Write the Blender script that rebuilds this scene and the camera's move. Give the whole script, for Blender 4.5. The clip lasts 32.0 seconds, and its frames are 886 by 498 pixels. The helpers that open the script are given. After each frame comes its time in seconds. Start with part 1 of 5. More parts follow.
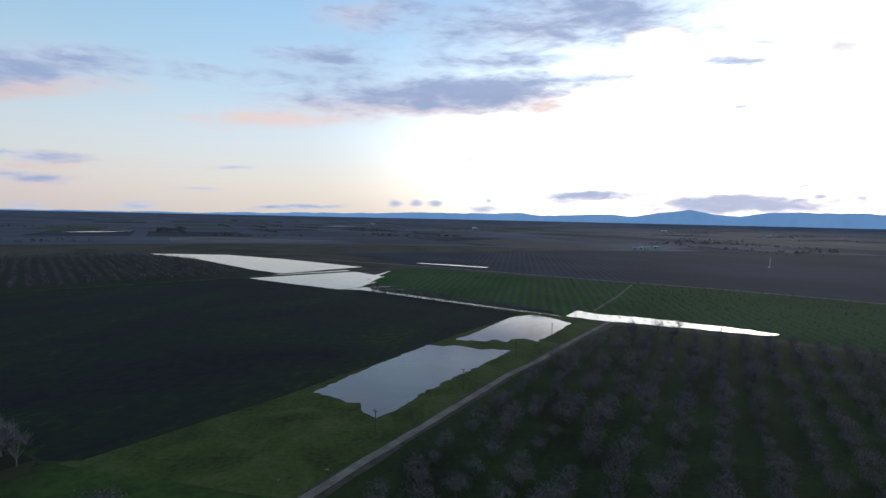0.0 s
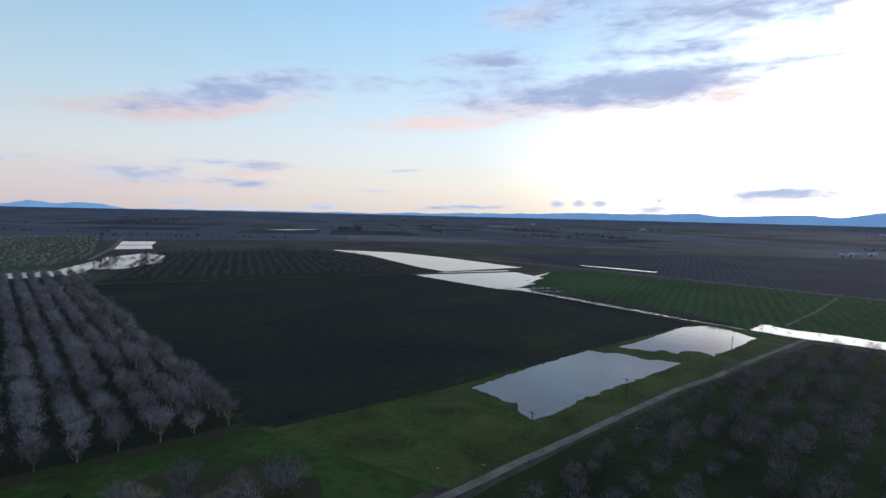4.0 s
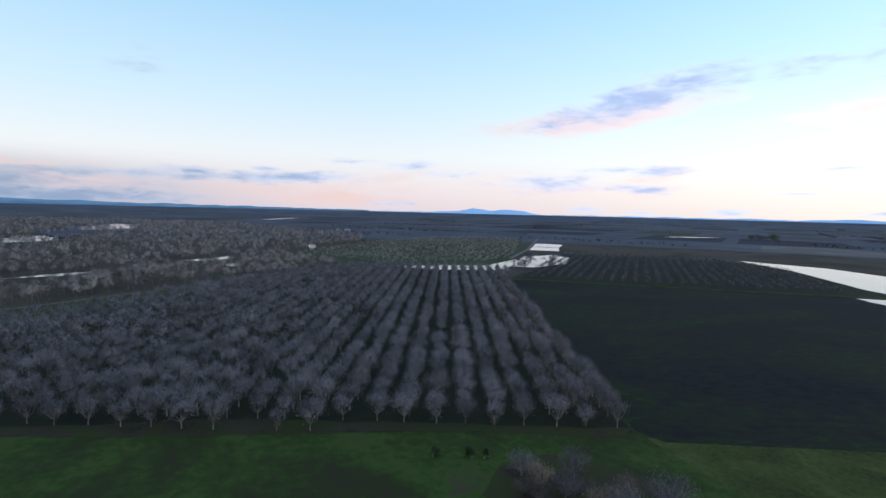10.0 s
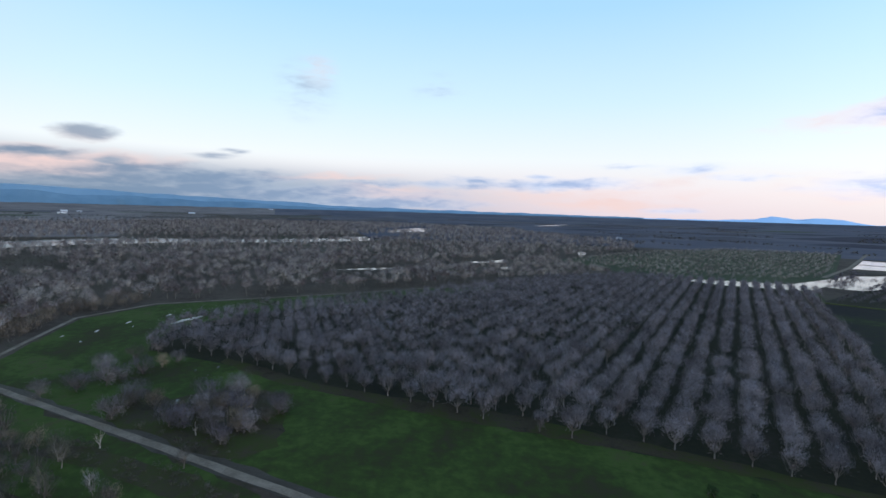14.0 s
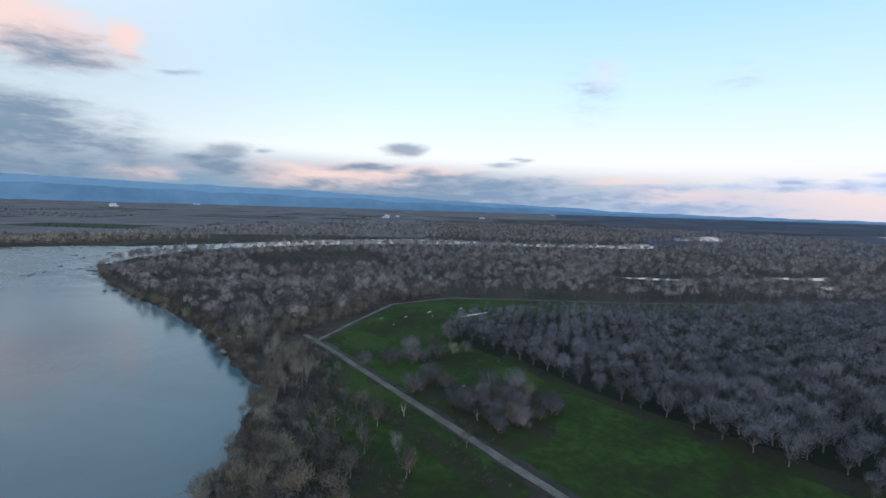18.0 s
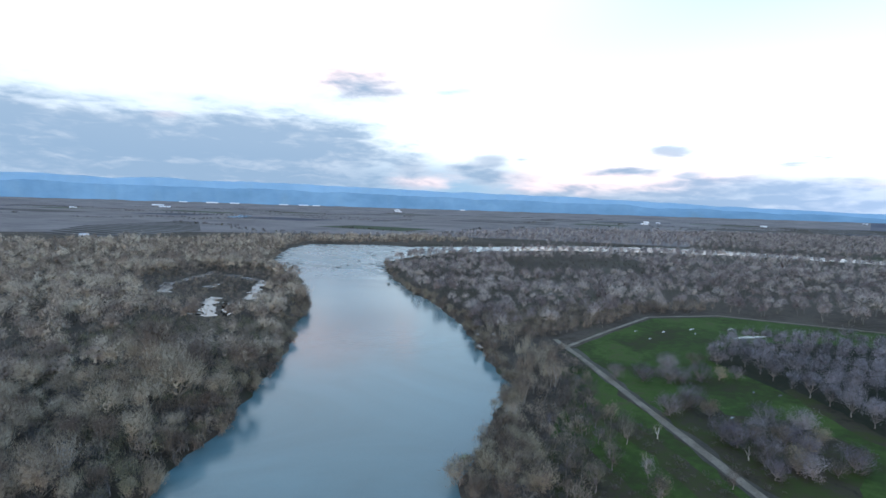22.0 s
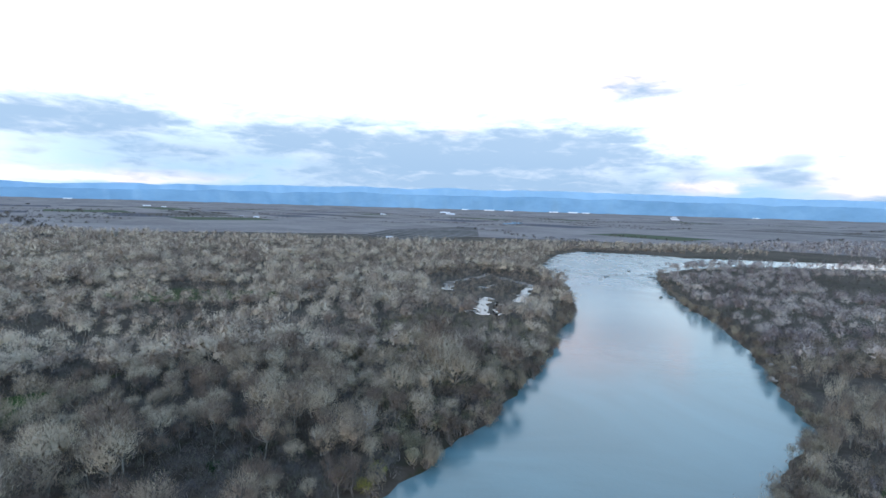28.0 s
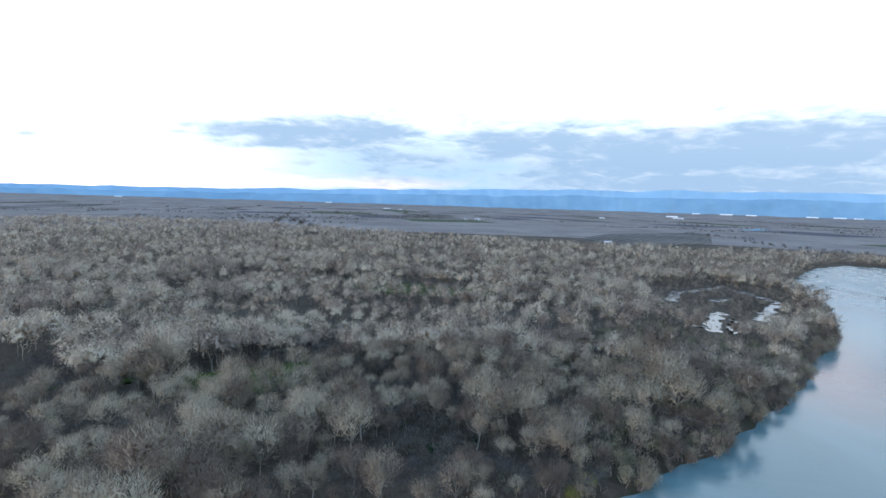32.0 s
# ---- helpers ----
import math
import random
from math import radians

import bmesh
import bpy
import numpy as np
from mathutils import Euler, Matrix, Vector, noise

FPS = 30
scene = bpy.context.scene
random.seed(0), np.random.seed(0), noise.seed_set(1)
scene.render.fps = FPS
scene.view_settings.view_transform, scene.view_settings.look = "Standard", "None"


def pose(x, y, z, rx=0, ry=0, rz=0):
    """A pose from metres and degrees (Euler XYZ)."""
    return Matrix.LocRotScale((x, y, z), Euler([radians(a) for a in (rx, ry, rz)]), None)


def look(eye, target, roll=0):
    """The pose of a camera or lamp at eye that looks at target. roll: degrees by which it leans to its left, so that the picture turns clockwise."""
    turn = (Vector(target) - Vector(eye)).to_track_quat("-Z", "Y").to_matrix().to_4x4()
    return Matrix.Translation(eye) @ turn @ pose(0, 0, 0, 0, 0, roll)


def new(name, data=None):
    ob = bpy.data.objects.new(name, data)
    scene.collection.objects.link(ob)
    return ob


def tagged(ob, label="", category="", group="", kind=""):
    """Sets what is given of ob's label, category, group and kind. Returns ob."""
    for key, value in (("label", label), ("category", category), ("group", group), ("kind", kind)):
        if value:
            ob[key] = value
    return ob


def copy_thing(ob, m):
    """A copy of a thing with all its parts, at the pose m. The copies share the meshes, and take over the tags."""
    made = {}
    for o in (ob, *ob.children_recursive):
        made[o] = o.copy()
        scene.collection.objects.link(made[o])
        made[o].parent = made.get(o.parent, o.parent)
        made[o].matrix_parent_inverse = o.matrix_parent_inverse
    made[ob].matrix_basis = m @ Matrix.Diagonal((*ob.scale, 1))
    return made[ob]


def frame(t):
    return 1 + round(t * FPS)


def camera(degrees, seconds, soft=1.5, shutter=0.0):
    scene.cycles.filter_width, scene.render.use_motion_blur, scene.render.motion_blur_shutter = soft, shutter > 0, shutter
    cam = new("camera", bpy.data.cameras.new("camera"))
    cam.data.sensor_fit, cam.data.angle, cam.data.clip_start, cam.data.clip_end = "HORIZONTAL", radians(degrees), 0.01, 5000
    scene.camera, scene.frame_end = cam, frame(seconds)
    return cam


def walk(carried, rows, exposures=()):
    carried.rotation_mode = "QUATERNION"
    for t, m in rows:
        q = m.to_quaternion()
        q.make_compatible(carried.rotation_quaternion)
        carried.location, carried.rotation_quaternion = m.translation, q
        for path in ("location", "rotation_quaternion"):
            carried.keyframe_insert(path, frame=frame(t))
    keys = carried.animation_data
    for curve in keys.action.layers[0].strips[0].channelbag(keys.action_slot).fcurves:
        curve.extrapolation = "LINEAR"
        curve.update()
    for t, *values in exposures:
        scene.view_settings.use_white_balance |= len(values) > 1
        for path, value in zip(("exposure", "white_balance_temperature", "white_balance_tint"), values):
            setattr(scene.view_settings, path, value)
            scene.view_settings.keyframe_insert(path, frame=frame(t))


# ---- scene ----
cam = camera(79.4, 32.0)
EYE = 55.0
# seconds, turn, tilt, lean in degrees: a drone that hovers and turns
ROWS = [
    (0, 0.00, -3.42, 1.25),
    (0.5, 1.90, -3.45, 1.29),
    (1, 3.59, -3.51, 1.23),
    (1.5, 4.86, -3.56, 1.24),
    (2, 6.34, -3.59, 1.17),
    (2.5, 8.40, -3.64, 1.21),
    (3, 10.90, -3.67, 1.21),
    (3.5, 13.87, -3.70, 1.27),
    (5.5, 27.26, -3.91, 1.53),
    (6, 30.66, -3.96, 1.51),
    (6.5, 34.10, -4.01, 1.51),
    (7, 37.36, -4.04, 1.52),
    (7.5, 40.48, -4.07, 1.49),
    (8, 43.65, -4.09, 1.51),
    (8.5, 47.13, -4.09, 1.44),
    (9, 50.55, -4.11, 1.39),
    (9.5, 54.13, -4.08, 1.41),
    (10, 58.02, -4.07, 1.37),
    (10.5, 62.06, -4.03, 1.41),
    (11, 65.76, -4.05, 1.44),
    (11.5, 69.06, -4.07, 1.48),
    (12, 72.20, -4.04, 1.43),
    (12.5, 75.42, -4.04, 1.44),
    (13, 78.91, -4.04, 1.47),
    (13.5, 82.59, -4.04, 1.58),
    (14, 86.44, -4.05, 1.62),
    (14.5, 90.17, -4.06, 1.64),
    (16.5, 104.72, -4.15, 1.76),
    (17, 108.45, -4.20, 1.79),
    (17.5, 112.07, -4.24, 1.76),
    (18, 115.79, -4.29, 1.75),
    (18.5, 119.88, -4.31, 1.77),
    (19, 123.99, -4.34, 1.81),
    (19.5, 127.97, -4.39, 1.84),
    (20, 132.11, -4.45, 1.80),
    (20.5, 136.02, -4.48, 1.85),
    (21, 139.36, -4.49, 1.85),
    (21.5, 141.48, -4.51, 1.85),
    (22, 142.59, -4.48, 1.78),
    (22.5, 143.27, -4.46, 1.69),
    (23, 143.89, -4.45, 1.56),
    (23.5, 145.36, -4.45, 1.52),
    (24, 147.71, -4.45, 1.52),
    (24.5, 150.64, -4.44, 1.55),
    (25, 153.65, -4.48, 1.53),
    (25.5, 156.94, -4.46, 1.63),
    (27.5, 167.91, -4.53, 1.68),
    (28, 170.86, -4.55, 1.69),
    (28.5, 173.64, -4.58, 1.69),
    (29, 176.14, -4.62, 1.69),
    (29.5, 178.74, -4.66, 1.68),
    (30, 181.40, -4.68, 1.69),
    (30.5, 184.11, -4.72, 1.70),
    (31, 187.03, -4.77, 1.74),
    (31.5, 190.32, -4.80, 1.70),
    (32, 193.82, -4.88, 1.75),
]
walk(cam, [(t, pose(0, 0, EYE, 90 + tilt, 0, turn) @ pose(0, 0, 0, 0, 0, lean)) for t, turn, tilt, lean in ROWS],
     [(0, 0.0), (3, 0.1), (6, 0.3), (9, 0.5), (13, 0.6), (17, 0.65), (19, 0.8), (21, 1.25), (23, 1.45), (25.5, 1.55), (28, 1.7), (32, 1.7)])

# ---------------- sky and light ----------------
SUN_AZ = -32.0          # degrees, turning left from +y
world = bpy.data.worlds.new("dusk_sky")
scene.world = world
world.use_nodes = True
wt = world.node_tree
wt.nodes.clear()


class Net:
    """Small helper to chain shader nodes."""

    def __init__(self, tree):
        self.t = tree

    def add(self, kind):
        return self.t.nodes.new(kind)

    def link(self, a, b):
        self.t.links.new(a, b)

    def put(self, sock, v):
        if isinstance(v, bpy.types.NodeSocket):
            self.t.links.new(v, sock)
        else:
            sock.default_value = v

    def math(self, op, a, b=0.0, c=0.0, clamp=False):
        n = self.add("ShaderNodeMath")
        n.operation, n.use_clamp = op, clamp
        for s, v in zip(n.inputs, (a, b, c)):
            self.put(s, v)
        return n.outputs[0]

    def vmath(self, op, a, b=(0, 0, 0)):
        n = self.add("ShaderNodeVectorMath")
        n.operation = op
        self.put(n.inputs[0], a)
        self.put(n.inputs[1], b)
        return n.outputs[0]

    def mix(self, f, a, b, mode="MIX"):
        n = self.add("ShaderNodeMix")
        n.data_type, n.blend_type = "RGBA", mode
        self.put(n.inputs[0], f)
        for s, v in ((n.inputs[6], a), (n.inputs[7], b)):
            self.put(s, v if isinstance(v, bpy.types.NodeSocket) else (*v[:3], 1))
        return n.outputs[2]

    def ramp(self, f, stops, smooth=False):
        n = self.add("ShaderNodeValToRGB")
        n.color_ramp.interpolation = "EASE" if smooth else "LINEAR"
        els = n.color_ramp.elements
        while len(els) < len(stops):
            els.new(0.5)
        for e, (p, c) in zip(els, stops):
            e.position, e.color = p, (*c, 1) if len(c) == 3 else c
        self.put(n.inputs[0], f)
        return n.outputs[0]

    def noise(self, vec, scale, detail=3.0, rough=0.55, dist=0.0):
        n = self.add("ShaderNodeTexNoise")
        self.put(n.inputs["Vector"], vec)
        n.inputs["Scale"].default_value = scale
        n.inputs["Detail"].default_value = detail
        n.inputs["Roughness"].default_value = rough
        n.inputs["Distortion"].default_value = dist
        return n.outputs["Fac"]

    def step(self, v, lo, hi):
        n = self.add("ShaderNodeMapRange")
        n.interpolation_type = "SMOOTHSTEP"
        self.put(n.inputs[0], v)
        n.inputs[1].default_value, n.inputs[2].default_value = lo, hi
        return n.outputs[0]

    def blob(self, vec, az, el, wa, we, tilt=0.0):
        """A soft oval spot in the sky; wa and we are its half sizes in degrees."""
        m = self.add("ShaderNodeMapping")
        m.vector_type = "TEXTURE"
        self.put(m.inputs[0], vec)
        m.inputs[1].default_value = (az, el, 0)
        m.inputs[2].default_value = (0, 0, radians(tilt))
        m.inputs[3].default_value = (wa, we, 1)
        g = self.add("ShaderNodeTexGradient")
        g.gradient_type = "SPHERICAL"
        self.link(m.outputs[0], g.inputs[0])
        return g.outputs["Fac"]


w = Net(wt)
coord = w.add("ShaderNodeTexCoord").outputs["Generated"]
turned = w.add("ShaderNodeVectorRotate")
turned.rotation_type = "Z_AXIS"
w.link(coord, turned.inputs["Vector"])
turned.inputs["Angle"].default_value = radians(-97)
xyz = w.add("ShaderNodeSeparateXYZ")
w.link(turned.outputs[0], xyz.inputs[0])
# azimuth is counted from the middle of the pan, azimuth 97
AZ = w.math("DEGREES", w.math("ARCTAN2", w.math("MULTIPLY", xyz.outputs[0], -1.0), xyz.outputs[1]))
EL = w.math("DEGREES", w.math("ARCSINE", xyz.outputs[2]))
flat = w.add("ShaderNodeCombineXYZ")
w.link(AZ, flat.inputs[0])
w.link(EL, flat.inputs[1])
ANG = flat.outputs[0]

nishita = w.add("ShaderNodeTexSky")
nishita.sky_type, nishita.sun_disc = "NISHITA", False
nishita.sun_elevation, nishita.sun_rotation = radians(1.5), radians(-SUN_AZ)
nishita.altitude, nishita.dust_density, nishita.ozone_density = 60, 1.5, 2.0
high = w.math("DIVIDE", EL, 40.0, clamp=True)
# clear dusk sky by height, away from the sunset and towards it
far_side = w.ramp(high, [(0.0, (0.54, 0.47, 0.51)), (0.06, (0.575, 0.53, 0.57)), (0.14, (0.56, 0.60, 0.64)), (0.28, (0.42, 0.555, 0.66)),
                         (0.5, (0.27, 0.46, 0.63)), (0.75, (0.22, 0.42, 0.66)), (1.0, (0.23, 0.40, 0.68))])
sun_side = w.ramp(high, [(0.0, (0.74, 0.69, 0.62)), (0.08, (0.77, 0.76, 0.72)), (0.2, (0.68, 0.78, 0.88)), (0.36, (0.46, 0.69, 0.90)),
                         (0.6, (0.30, 0.54, 0.86)), (1.0, (0.23, 0.42, 0.76))])
off = w.math("ABSOLUTE", w.math("SUBTRACT", AZ, SUN_AZ - 97))
near_sun = w.math("SUBTRACT", 1.0, w.step(off, 25.0, 105.0))
sky = w.mix(near_sun, far_side, sun_side)
glow = w.blob(ANG, SUN_AZ - 97 - 2, 7.5, 54, 22)
glow2 = w.math("POWER", w.step(glow, 0.0, 1.0), 1.5)
sky = w.mix(1.0, sky, w.mix(glow2, (0, 0, 0), (2.8, 2.7, 2.5)), "ADD")
sky = w.mix(1.0, sky, w.mix(0.05, (0, 0, 0), nishita.outputs[0]), "ADD")
# the eastern sky behind the pan's end is paler
pale = w.blob(ANG, 88, 16, 70, 26)
sky = w.mix(w.step(pale, 0.0, 0.7), sky, (0.37, 0.44, 0.50))
sky = w.mix(w.step(w.blob(ANG, 88, 32, 85, 26), 0.0, 0.6), sky, (0.52, 0.61, 0.70))

warp = w.add("ShaderNodeTexNoise")
w.link(w.vmath("MULTIPLY", ANG, (0.11, 0.42, 1)), warp.inputs["Vector"])
warp.inputs["Scale"].default_value, warp.inputs["Detail"].default_value, warp.inputs["Roughness"].default_value = 2.2, 4.0, 0.5
shift = w.vmath("MULTIPLY", w.vmath("SUBTRACT", warp.outputs["Color"], (0.5, 0.5, 0.5)), (5.0, 1.5, 0))
RAGGED = w.vmath("ADD", ANG, shift)
FRAYED = w.vmath("ADD", ANG, w.vmath("MULTIPLY", shift, (0.3, 0.3, 0)))
# fibres of cloud lie slightly aslant
grain = w.noise(w.vmath("MULTIPLY", ANG, (0.085, 0.33, 1)), 2.0, 4.0, 0.52, 0.5)
fine = w.noise(w.vmath("MULTIPLY", ANG, (0.24, 0.80, 1)), 2.0, 4.0, 0.55, 0.5)


def cloud_layer(base, spots, edge, heart, lo, hi, tex, reach, cover):
    total = None
    for az, el, wa, we, tilt, amp in spots:
        big = wa > 3.5
        b = w.blob(RAGGED if big else FRAYED, az - 97, el, wa * 1.42 + 0.3, we * 2.35, tilt)
        b = w.math("MULTIPLY", b, amp * 1.1)
        total = b if total is None else w.math("MAXIMUM", total, b)
    core = w.math("MULTIPLY_ADD", w.math("SUBTRACT", tex, 0.5), w.math("MULTIPLY", w.step(total, 0.0, 0.25), reach), total)
    body = w.math("MULTIPLY_ADD", w.math("SUBTRACT", fine, 0.5), w.math("MULTIPLY", w.step(total, 0.0, 0.3), 0.55), core)
    depth = w.math("MULTIPLY_ADD", w.math("SUBTRACT", fine, 0.5), 1.5, w.math("MULTIPLY_ADD", w.math("SUBTRACT", tex, 0.5), 2.2, total))
    shade = w.mix(w.step(depth, 0.05, 1.25), edge, heart)
    return w.mix(w.math("MULTIPLY", w.step(body, lo, hi), cover), base, shade)


# azimuth, height, half length, half height, tilt, weight
LIT = []
LIT += [
    (16.8, 9.44, 10.91, 0.6, -3.9, 0.75), (-0.3, 11.9, 18.22, 0.84, -4.1, 1.05),
    (-10.4, 11.64, 3.75, 0.72, -3.0, 0.9), (9.3, 19.81, 3.84, 0.7, -13.5, 0.6),
    (36.1, 3.93, 3.77, 0.53, -5.5, 0.7), (36.9, 2.48, 2.93, 0.48, -7.6, 0.7),
    (-9.0, 18.52, 6.06, 1.02, 1.6, 0.5), (40.3, 9.79, 8.77, 0.7, -10.1, 1.1),
    (42.5, 9.66, 11.95, 0.61, -6.4, 0.95), (64.5, 3.43, 6.27, 0.44, -5.0, 0.5),
    (44.7, 2.59, 9.59, 0.58, -1.1, 0.55), (68.1, 0.84, 2.29, 0.38, -1.3, 0.8),
    (75.3, 1.78, 17.23, 0.87, -0.8, 0.5), (93.0, 1.68, 4.29, 0.49, 3.1, 1.0),
]
LIT += [
    (70.0, 1.02, 7.81, 0.42, 0.5, 0.85), (99.0, 3.29, 7.25, 0.21, -2.9, 0.7),
    (46.9, 3.13, 11.61, 0.77, 4.4, 0.4), (99.9, 13.76, 1.96, 1.17, 0.8, 0.4),
    (119.7, 3.39, 6.99, 0.65, -4.5, 1.0), (91.7, 2.14, 5.97, 0.48, 1.6, 0.8),
    (146.6, 14.06, 1.45, 1.02, 29.8, 1.2), (125.3, 3.09, 10.95, 0.85, -0.1, 1.25),
    (144.3, 2.86, 3.96, 0.43, -0.4, 0.8), (92.9, 1.39, 8.37, 0.52, 0.9, 0.85),
    (163.9, 15.09, 6.5, 1.7, 5.1, 1.25), (154.5, 14.0, 8.0, 1.6, 6.1, 1.25),
    (127.8, 2.8, 8.33, 0.65, -3.6, 1.1), (144.7, 2.75, 3.73, 0.47, -0.6, 1),
]
LIT += [
    (170.0, 7.73, 1.68, 0.36, -4.2, 0.7), (145.1, 2.68, 3.01, 0.42, -3.7, 1),
    (127.9, 2.52, 6.92, 0.56, 1.1, 1.2), (120.5, 5.83, 1.9, 0.42, 2.1, 0.7),
    (204.7, 1.95, 6.24, 0.4, 0.3, 0.8), (203.5, 1.89, 12.98, 0.41, -1.4, 0.7),
]
GLEAM = []
GLEAM += [
    (-21.8, 16.59, 3.51, 0.99, 9.1, 1.2), (-32.2, 15.16, 6.81, 0.46, 5.1, 0.8),
]
DARK = []
DARK += [
    (-0.3, 12.94, 18.19, 1.22, -3.5, 1.2), (12.9, 15.66, 7.32, 0.89, -2.3, 0.8),
    (-6.4, 16.09, 12.15, 0.8, -0.2, 0.85), (13.2, 13.77, 13.13, 2.02, -4.7, 0.5),
    (7.5, 20.01, 7.85, 1.3, -5.7, 0.75), (1.6, 19.4, 3.86, 0.62, -5.4, 0.6),
    (-16.0, 19.76, 12.04, 1.95, 7.7, 1.0), (-27.8, 14.68, 4.64, 0.53, 3.1, 0.9),
    (-35.6, 14.91, 3.28, 0.58, 3.4, 0.9), (-29.8, 16.1, 4.27, 0.42, 6.7, 0.7),
    (-28.7, 10.76, 1.38, 0.2, 4.4, 1), (-15.3, 2.51, 8.1, 0.46, -1.4, 1),
    (-28.7, 1.74, 12.25, 0.9, 0.2, 1.1), (-35.0, 2.57, 0.81, 0.2, 0.3, 1),
]
DARK += [
    (-38.0, 2.36, 0.84, 0.24, 0.3, 1), (5.2, 1.37, 0.66, 0.24, -1.4, 1.1),
    (3.0, 1.48, 0.57, 0.24, -1.3, 1.1), (0.9, 1.46, 0.85, 0.24, -1.3, 1.1),
    (-4.8, 1.82, 0.42, 0.24, -1.1, 1), (15.2, 0.7, 4.08, 0.23, -2.3, 1),
    (29.7, 0.43, 1.83, 0.21, -4.1, 1), (37.9, 0.29, 1.89, 0.19, -1.1, 0.8),
    (-33.7, 3.47, 2.5, 0.15, -0.3, 0.9), (21.6, 4.48, 2.08, 0.17, -1.6, 0.8),
    (-2.7, 6.13, 0.6, 0.18, -0.9, 0.7), (24.7, 2.25, 2.49, 0.16, 0.1, 0.6),
    (36.4, 4.29, 3.32, 0.33, -2.6, 0.8), (37.1, 2.55, 2.7, 0.29, -2.4, 0.7),
]
DARK += [
    (-4.2, 0.97, 2.11, 0.3, -1.2, 0.9), (37.7, 11.6, 8.54, 1.05, -13.1, 1.15),
    (24.7, 13.63, 4.77, 1.07, -1.1, 0.5), (47.8, 9.07, 3.58, 0.44, -8.2, 0.6),
    (25.1, 13.52, 3.39, 1.09, -19.1, 0.5), (66.9, 4.98, 3.52, 0.19, -2.4, 0.5),
    (61.7, 4.77, 3.76, 0.35, -2.6, 0.5), (57.8, 3.91, 4.77, 0.21, -1.4, 0.5),
    (46.9, 3.14, 6.1, 0.63, -0.3, 0.7), (40.1, 4.47, 5.26, 0.23, -1.6, 0.6),
    (39.5, 2.66, 4.71, 0.3, -1.2, 0.65), (63.7, 0.65, 2.98, 0.2, -0.8, 0.6),
    (43.2, 0.51, 2.02, 0.24, -0.8, 0.7), (37.6, 0.25, 1.79, 0.24, -0.6, 0.6),
]
DARK += [
    (30.1, 0.51, 2.12, 0.24, -2.3, 0.8), (75.2, 3.17, 9.91, 0.43, -0.9, 0.9),
    (87.8, 2.88, 2.49, 0.33, -2.3, 0.8), (61.7, 4.74, 2.91, 0.41, -5.8, 0.6),
    (76.2, 3.89, 1.47, 0.13, -1.3, 1), (103.9, 2.8, 5.09, 0.29, -3.7, 0.8),
    (102.9, 1.49, 6.26, 0.65, -1.6, 1.1), (93.0, 2.74, 6.79, 0.38, -1.4, 0.75),
    (76.4, 3.91, 1.48, 0.18, 0.3, 1), (96.2, 0.66, 14.29, 0.48, -1.1, 1),
    (107.5, 5.32, 1.11, 0.18, -4.8, 0.8), (61.7, 4.84, 2.96, 0.29, -3.7, 0.6),
    (101.1, 12.06, 3.03, 2.11, -31.4, 0.36), (87.8, 12.47, 4.1, 1.05, -12.9, 0.25),
]
DARK += [
    (120.1, 6.06, 2.18, 0.49, -2.1, 1.1), (110.3, 4.89, 1.64, 0.16, -3.9, 0.8),
    (108.1, 5.41, 1.56, 0.16, -1.8, 0.8), (122.9, 4.06, 3.32, 0.33, -3.3, 0.9),
    (118.0, 3.81, 1.64, 0.3, -4.2, 0.9), (146.2, 3.91, 1.88, 0.66, 0.5, 1.1),
    (137.9, 4.99, 2.3, 0.51, -7.4, 1.15), (134.7, 5.26, 1.21, 0.21, -2.0, 0.9),
    (140.8, 4.14, 2.37, 0.4, -3.5, 0.9), (137.5, 3.21, 4.14, 0.47, 2.0, 0.9),
    (125.0, 3.98, 5.24, 0.34, -0.8, 0.85), (118.2, 3.79, 1.47, 0.41, -8.1, 0.8),
    (110.0, 4.87, 2.25, 0.18, -2.6, 0.9), (112.5, 2.52, 12.99, 0.77, -0.0, 1.1),
]
DARK += [
    (128.0, 1.34, 13.26, 0.62, 0.7, 1), (141.9, 11.96, 2.4, 0.23, -7.9, 0.6),
    (83.3, 3.16, 5.17, 0.38, 0.4, 0.8), (151.8, 12.18, 5.65, 1.25, -0.7, 0.75),
    (160.0, 5.68, 13.31, 2.16, 0.5, 1.4), (160.2, 3.52, 13.07, 1.46, -1.5, 1.2),
    (140.4, 4.28, 2.95, 0.35, -3.5, 0.9), (137.9, 5.08, 2.38, 0.53, -5.1, 1.15),
    (120.3, 6.12, 2.12, 0.46, -0.5, 1.15), (118.7, 3.65, 1.99, 0.29, -1.0, 0.8),
    (110.1, 4.67, 1.8, 0.16, -0.9, 0.8), (108.6, 2.18, 10.1, 0.6, 0.2, 0.9),
    (181.5, 6.14, 6.21, 2.03, -0.6, 1.15), (182.4, 7.78, 5.04, 0.85, -0.6, 0.65),
]
